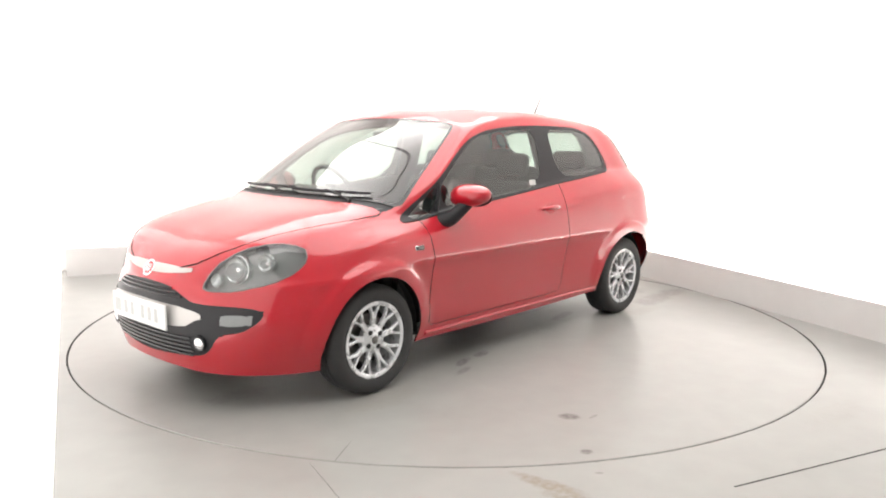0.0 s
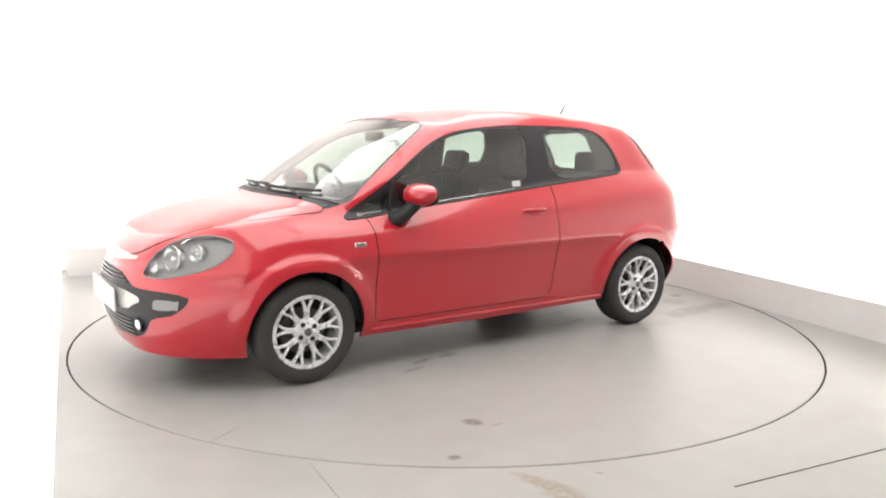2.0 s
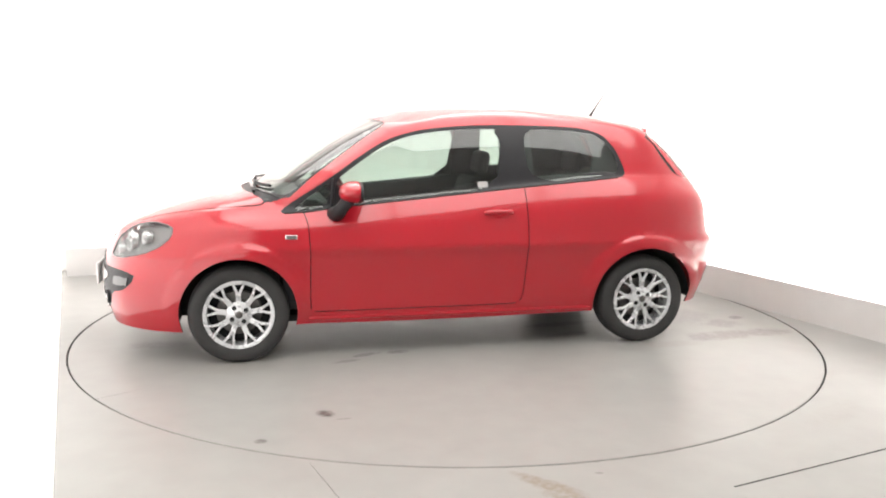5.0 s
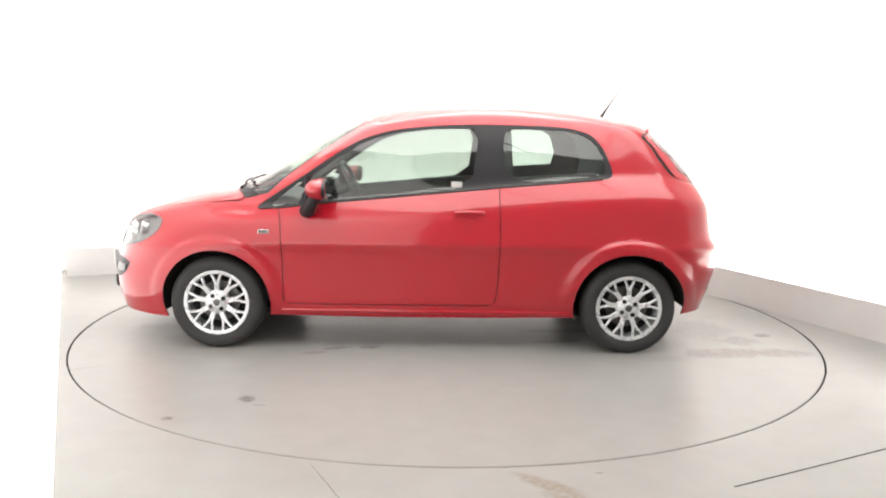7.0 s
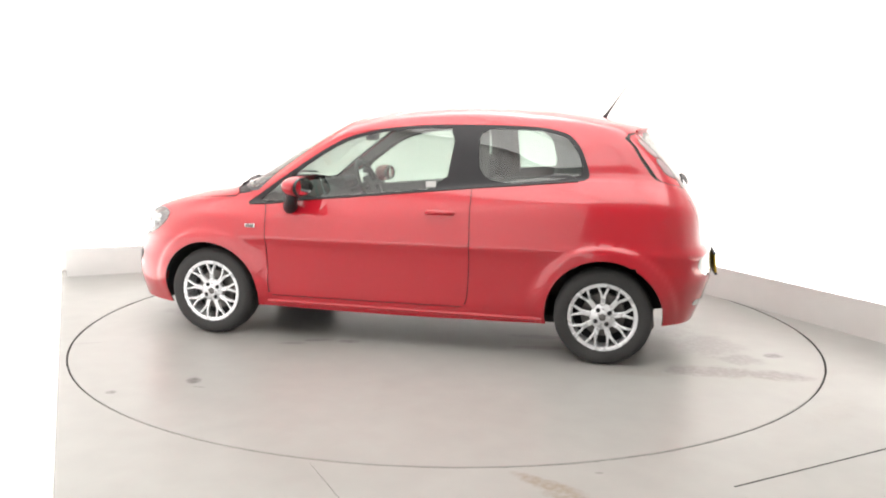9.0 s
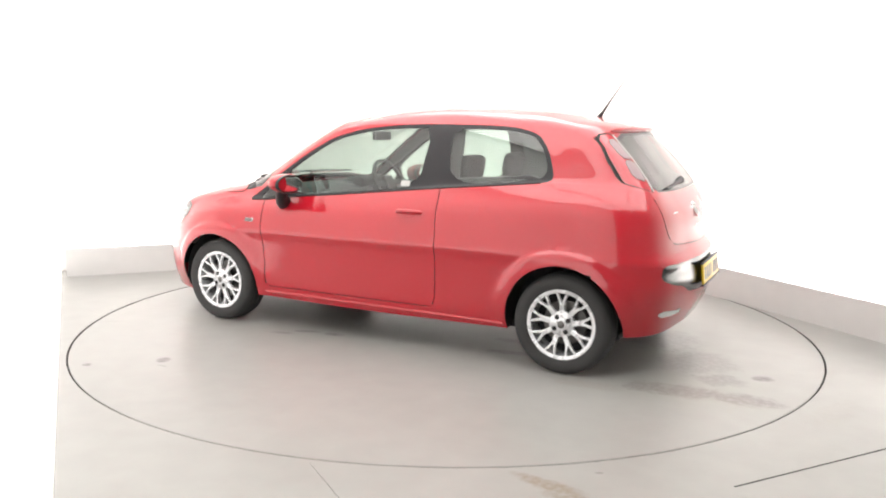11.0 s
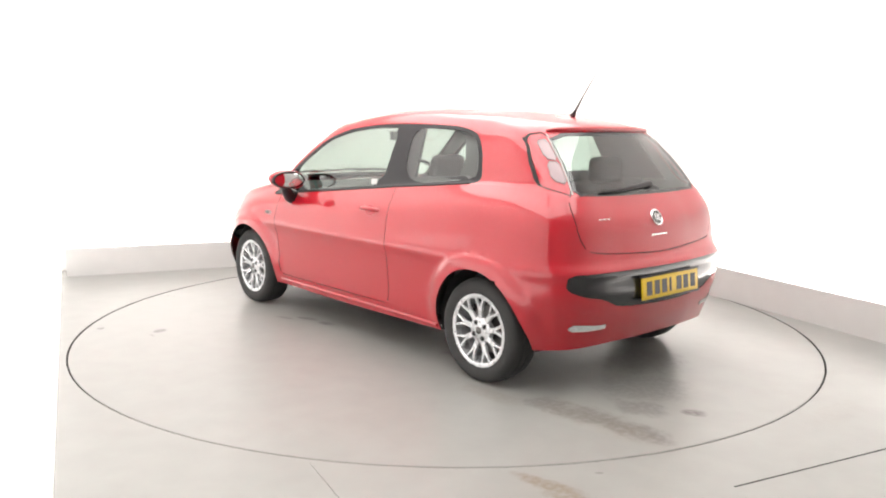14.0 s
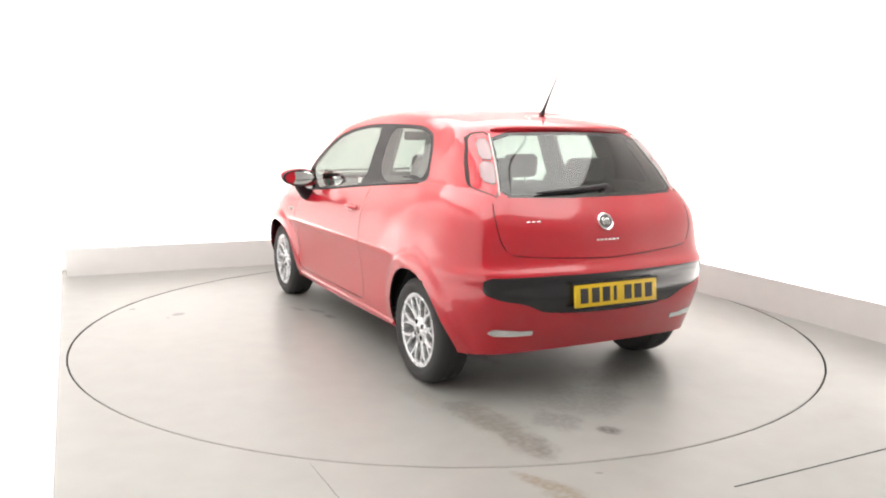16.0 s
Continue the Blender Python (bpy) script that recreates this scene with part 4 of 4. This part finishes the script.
def nose():
    p, n = skin((3, 0.0001, 0.652), (-1, 0, 0))
    badge(facing(p, n), 0.043, "round nose badge with a chrome ring", LAMPRED)
    # number plate with unreadable writing
    at = facing(Vector((2.106, 0, 0.449)), Vector((1, 0, -0.03)))
    plate = part("front_number_plate", put(box_bm(-0.26, 0.26, -0.062, 0.062, -0.012, 0.0, 0.004), at), PLATEWHITE, CAR, "white front number plate")
    for k in (-0.19, -0.125, -0.06, 0.045, 0.11, 0.175, -0.22):
        part("bar", put(box_bm(k - 0.016, k + 0.016, -0.034, 0.034, 0.0, 0.0012), at), STICKER, plate)
    # grille slats
    for z, w in ((0.585, 0.23), (0.567, 0.27), (0.549, 0.30)):
        pts = []
        for k in range(-8, 9):
            p, n = skin((3, abs(k) / 8 * w + 0.0001, z), (-1, 0, 0))
            pts.append((p.x + 0.002, k / 8 * w, z))
        part("grille_slat", tube_bm(pts, 0.0055, 6), GLOSSBLACK, PARTS["front_grille_surround", False])
    for z, w in ((0.36, 0.36), (0.338, 0.36), (0.316, 0.36), (0.294, 0.37), (0.272, 0.36)):
        pts = []
        for k in range(-8, 9):
            p, n = skin((3, abs(k) / 8 * w + 0.0001, z), (-1, 0, 0))
            pts.append((p.x + 0.002, k / 8 * w, z))
        part("lower_grille_slat", tube_bm(pts, 0.0045, 6), GLOSSBLACK, PARTS["front_grille_surround", False])
    for s in (-1, 1):
        p, n = skin((3, s * 0.405, 0.338), (-1, 0, 0))
        n = (n + Vector((0.6, 0, 0))).normalized()
        at = facing(p, n)
        fog = part("fog_light", put(disc_bm(0.030, 0.004, 28, 0.006), at), LAMPWHITE, CAR, "round clear fog lamp")
        part("bezel", put(ring_bm(0.040, 0.010, 0.008), at), BLACK, fog, "black bezel")
        # bowls behind the headlamp's lens
        for y, z, r, deep in ((0.52, 0.69, 0.064, 0.032), (0.615, 0.722, 0.042, 0.026), (0.445, 0.635, 0.030, 0.02)):
            p, n = skin((3, s * y, z), (-1, 0, 0))
            way = (n + Vector((1.0, 0, 0))).normalized()
            at = facing(p - n * deep, way)
            bowl = lathe_bm([(0.0, -0.012), (r * 0.45, -0.009), (r * 0.8, 0.002), (r, 0.016), (r * 1.06, 0.014), (r * 1.06, -0.02)], 32, "Z")
            lamp = PARTS["headlight", s < 0]
            part("lamp_reflector", put(bowl, at), LAMPCHROME, lamp, "bright lamp reflector bowl")
            part("bulb", put(lathe_bm([(0.0, 0.016), (r * 0.16, 0.010), (r * 0.2, -0.01)], 16, "Z"), at), LAMPWHITE, lamp)
        # chrome rim along the headlamp's edge
        pts = []
        for y, z in [(a, b) for a, b in HEADLAMP[::2]]:
            p, n = skin((3, s * y, z), (-1, 0, 0))
            pts.append(p + n * 0.0005)
        part("headlight_edge", tube_bm(pts + pts[:1], 0.004, 6, False), LAMPGREY, PARTS["headlight", s < 0], "grey rim of the headlamp")


def tail():
    p, n = skin((-3, 0.0001, 0.892), (1, 0, 0))
    badge(facing(p, n), 0.047, "round tailgate badge with a chrome ring", DISC)
    for k, w in ((-0.062, 0.010), (-0.038, 0.012), (-0.012, 0.010), (0.014, 0.012), (0.040, 0.013), (0.064, 0.008)):
        p, n = skin((-3, abs(k) + 0.0001, 0.805), (1, 0, 0))
        p.y, n.y = -k, -n.y if k > 0 else n.y
        part("lettering_bar", put(box_bm(-w * 0.8, w * 0.8, -0.004, 0.004, -0.002, 0.002, 0.001), facing(p, n)), CHROME, CAR, "small chrome lettering bar")
    p, n = skin((-3, 0.42, 0.90), (1, 0, 0))
    for k in (-0.03, 0.0, 0.03):
        q, n = skin((-3, 0.42 + k, 0.905), (1, 0, 0))
        part("model_bar", put(box_bm(-0.010, 0.010, -0.003, 0.003, -0.002, 0.002, 0.001), facing(q, n)), CHROME, CAR, "small chrome model script bar")
    at = facing(Vector((-1.912, 0, 0.545)), Vector((-1, 0, 0.10)))
    plate = part("rear_number_plate", put(box_bm(-0.26, 0.26, -0.0575, 0.0575, -0.014, 0.0, 0.004), at), PLATEYELLOW, CAR, "yellow rear number plate")
    for k in (-0.205, -0.135, -0.068, -0.012, 0.07, 0.135, 0.205):
        w = 0.010 if k == -0.012 else 0.024
        part("bar", put(box_bm(k - w, k + w, -0.037, 0.037, 0.0, 0.0012), at), INK, plate)
    part("plate_frame", put(join_bm(box_bm(-0.27, 0.27, -0.068, -0.058, -0.016, 0.002, 0.002), box_bm(-0.27, 0.27, 0.058, 0.066, -0.016, 0.002, 0.002)), at), BLACK, plate, "black plate holder")
    # rear wiper on its spindle
    pts = []
    for k in range(9):
        y = 0.36 - 0.44 * k / 8
        p, n = skin((-3, abs(y) + 0.0001, 1.038 + 0.028 * (k / 8) ** 1.5), (1, 0, 0))
        pts.append(Vector((p.x, y, p.z)) + Vector((-0.016, 0, 0.002)))
    wiper = part("rear_wiper", tube_bm(pts, [0.005, 0.007, 0.009, 0.011, 0.012, 0.012, 0.013, 0.014, 0.010], 8), BLACK, CAR, "black rear wiper")
    part("spindle", put(disc_bm(0.022, 0.03, 20, 0.004), facing(Vector((pts[-1].x + 0.02, 0.0 - 0.06, 1.05)), Vector((-0.85, 0, 0.5)))), BLACK, wiper)
    # spoiler lip over the rear window
    pts = []
    for k in range(25):
        y = -0.455 + 0.91 * k / 24
        p, n = skin((-3, abs(y) + 0.0001, 1.356 - 0.012 * (y / 0.455) ** 4), (1, 0, 0))
        pts.append(Vector((p.x - 0.006, y, p.z + 0.004)))
    part("rear_spoiler", tube_bm(pts, [0.006] + [0.014] * 23 + [0.006], 10), RED, CAR, "red spoiler lip over the rear window")
    # aerial
    aerial = part("aerial", tube_bm([(-1.172, -0.012, 1.40), (-1.176, -0.012, 1.425), (-1.20, -0.012, 1.46), (-1.25, -0.012, 1.537), (-1.36, -0.012, 1.698)], [0.03, 0.02, 0.009, 0.0045, 0.0013], 10), BLACK, CAR, "black rod aerial on the roof")
    # underside: exhaust and rear silencer
    part("silencer", put(lathe_bm([(0.0, -0.22), (0.07, -0.21), (0.085, -0.18), (0.085, 0.18), (0.07, 0.21), (0.0, 0.22)], 24), pose(-1.48, 0, 0.24)), DISC, CAR, "dull steel silencer")


def flank(s):
    # side repeater
    p, n = skin((0.955, s * 3, 0.728), (0, -s, 0))
    at = facing(p, n)
    rep = part("side_repeater", put(box_bm(-0.034, 0.034, -0.0125, 0.0125, -0.006, 0.004, 0.004, 3), at), LAMPWHITE, CAR, "small side repeater with a bright rim")
    part("lens", put(box_bm(-0.028, 0.028, -0.010, 0.010, 0.004, 0.0075, 0.003), at), DISC, rep, "dark lens")
    # door handle over its cup
    p, n = skin((-0.28, s * 3, 0.848), (0, -s, 0))
    at = facing(p, n)
    cup = lathe_bm([(0.0, 0.0012), (0.6, 0.0012), (0.95, 0.001), (1.0, -0.002)], 28, "Z")
    part("handle_cup", put(cup, at @ Matrix.Diagonal((0.055, 0.030, 1, 1))), LAMPRED, PARTS["door", s < 0], "dark red handle recess")
    pts = [at @ Vector((x, 0.004, h)) for x, h in ((-0.085, 0.0), (-0.07, 0.018), (-0.03, 0.026), (0.03, 0.026), (0.07, 0.018), (0.085, 0.0))]
    part("door_handle", tube_bm(pts, [0.010, 0.012, 0.013, 0.013, 0.012, 0.010], 10), RED, PARTS["door", s < 0], "red door handle")
    # mirror on its foot
    housing = bmesh.new()
    bmesh.ops.create_icosphere(housing, subdivisions=4, radius=1.0)
    for v in housing.verts:
        c = v.co
        x = c.x * 0.088 if c.x > 0 else -0.035 * abs(c.x) ** 0.45
        y = math.copysign(abs(c.y) ** 0.85, c.y) * 0.130
        z = math.copysign(abs(c.z) ** 0.85, c.z) * (0.066 if c.z > 0 else 0.060)
        z *= 1 - 0.18 * c.y * s
        v.co = Vector((0.60 + x, s * 0.868 + y, 0.985 + z + 0.01 * c.y * s))
    mirror = part("door_mirror", housing, RED, CAR, "red painted door mirror")
    glassy = lathe_bm([(0.0, 0.0), (0.7, 0.0), (0.92, -0.002), (1.0, -0.01)], 32, "X")
    part("mirror_glass", put(glassy, Matrix.Translation((0.558, s * 0.872, 0.985)) @ Matrix.Rotation(radians(-15 * s), 4, "Z") @ Matrix.Diagonal((-1, 0.104, 0.050, 1))), MIRROR, mirror, "mirror glass")
    part("mirror_rim", put(lathe_bm([(0.90, -0.002), (1.0, -0.004), (1.06, 0.012), (0.9, 0.014)], 32, "X", True), Matrix.Translation((0.564, s * 0.868, 0.985)) @ Matrix.Diagonal((1, 0.122, 0.058, 1))), BLACK, mirror, "black rim")
    part("foot", tube_bm([(0.70, s * 0.745, 0.845), (0.685, s * 0.80, 0.865), (0.655, s * 0.84, 0.91), (0.63, s * 0.86, 0.95)], [0.052, 0.042, 0.036, 0.042], 12), BLACK, mirror, "black mirror foot")
    # the post between the small front window and the door glass
    a, _ = skin((0.715, s * 3, 0.90), (0, -s, 0))
    b, _ = skin((0.705, s * 3, 1.055), (0, -s, 0))
    part("window_post", tube_bm([a, (a + b) / 2 + Vector((0, s * 0.004, 0)), b], 0.011, 8), BLACK, CAR, "black window post")
    # waist seal under the side windows
    pts = []
    for x in np.linspace(0.99, -1.08, 30):
        z = float(np.interp(-x, [-1.045, -0.85, -0.656, -0.2, 0.462, 1.10], [0.850, 0.862, 0.888, 0.932, 0.998, 1.055]))
        p, n = skin((float(x), s * 3, z + 0.004), (0, -s, 0))
        pts.append(p)
    part("waist_seal", tube_bm(pts, 0.006, 6), SEAL, CAR, "black rubber waist seal")
    # sill moulding
    pts = []
    for x in np.linspace(0.86, -0.90, 16):
        p, n = skin((float(x), s * 3, 0.240), (0, -s, 0))
        pts.append(p - Vector((0, s * 0.004, 0)))
    part("sill", tube_bm(pts, 0.014, 8), RED, CAR, "red painted sill")


def sticker():
    p, n = skin((-0.20, 3, 1.016), (0, -1, 0))
    at = facing(p - n * 0.0012, n)
    st = part("sticker", put(box_bm(-0.032, 0.032, -0.018, 0.018, 0.0, 0.001), at), STICKER, CAR, "small white window sticker")
    part("bar", put(box_bm(-0.028, 0.028, 0.003, 0.011, 0.001, 0.0016), at), SILVER, st)
    part("bar", put(box_bm(-0.028, 0.016, -0.011, -0.005, 0.001, 0.0016), at), SILVER, st)


def tail_lamp_trim():
    """Bright strip between each tail lamp and the rear window, and a dark seal round its outer edge."""
    for side in (1, -1):
        for name, mat, radius, run in (("lamp_trim", SILVER, 0.0045, ((0.470, 1.325), (0.492, 1.255), (0.515, 1.18), (0.538, 1.10), (0.558, 1.03))),
                                       ("lamp_seal", SEAL, 0.003, ((0.563, 1.318), (0.588, 1.26), (0.612, 1.20), (0.632, 1.13), (0.646, 1.08)))):
            pts = []
            for y, z in run:
                p, n = skin((-3, y, z), (1, 0, 0))
                pts.append(Vector((p.x - 0.001, p.y * side, p.z)))
            part(name, tube_bm(pts, radius, 8), mat, CAR, "bright strip beside the tail lamp" if name == "lamp_trim" else "")


def tail_lens_rims():
    """Thin dark rims round the pale lenses of the tail lamps."""
    for side in (1, -1):
        for key, outline in (("reversing_lens", TAILUPPER), ("indicator_lens", TAILLOWER)):
            pts = []
            for y, z in outline:
                p, n = skin((-3, y, z), (1, 0, 0))
                pts.append(Vector((p.x - 0.001, p.y * side, p.z)))
            part("lens_rim", tube_bm(pts + pts[:1], 0.0028, 6, False), LAMPGREY, PARTS["tail_light", side < 0], "grey rim of the lens")


def wipers():
    for y0, y1 in ((0.02, -0.56), (0.56, 0.02)):
        pts, arm = [], []
        for k in range(9):
            y = y0 + (y1 - y0) * k / 8
            # lie just above the windscreen's foot
            z = 1.0 - 0.012 * k / 8 if y0 < 0.3 else 0.992
            p, n = skin((3, abs(y) + 0.0001, z), (-1, 0, 0))
            pts.append(Vector((p.x, y, p.z)) + Vector((0.010, 0, 0.012)))
        blade = part("wiper", tube_bm(pts, 0.009, 6), BLACK, CAR, "black windscreen wiper")
        mid = pts[4]
        foot = Vector((1.16, y0 - 0.06, 0.965))
        part("wiper_arm", tube_bm([foot, foot + Vector((-0.01, -0.05, 0.014)), (foot + mid) / 2 + Vector((0.008, 0, 0.012)), mid + Vector((0.006, 0, 0.010))], [0.010, 0.008, 0.007, 0.006], 8), BLACK, blade)


nose()
tail()
tail_lamp_trim()
tail_lens_rims()
flank(1)
flank(-1)
sticker()
wipers()
SHELL.free()


# ---- what moves: the turntable turns clockwise and carries the car ----
# the car's heading in degrees at each time
HEADING = [(0, 228.41), (0.5, 225.02), (1, 221.50), (1.5, 217.94), (2, 214.39), (2.5, 210.89), (3, 207.40), (3.5, 203.93), (4, 200.45), (6.5, 182.96), (7, 179.66), (7.5, 176.44), (8, 173.17), (8.5, 169.80), (9, 166.38), (11.5, 149.03), (12, 145.55), (12.5, 142.04), (13, 138.55), (13.5, 135.12), (14, 131.73), (14.5, 128.35), (15, 124.91), (15.5, 121.41), (16, 117.90)]


def motions():
    walk(TABLE, [(t, pose(0, 0, 0, 0, 0, a)) for t, a in HEADING])
    walk(CAR, [(t, pose(0, 0, 0, 0, 0, a) @ pose(0.1423, -0.036, 0)) for t, a in HEADING])


motions()
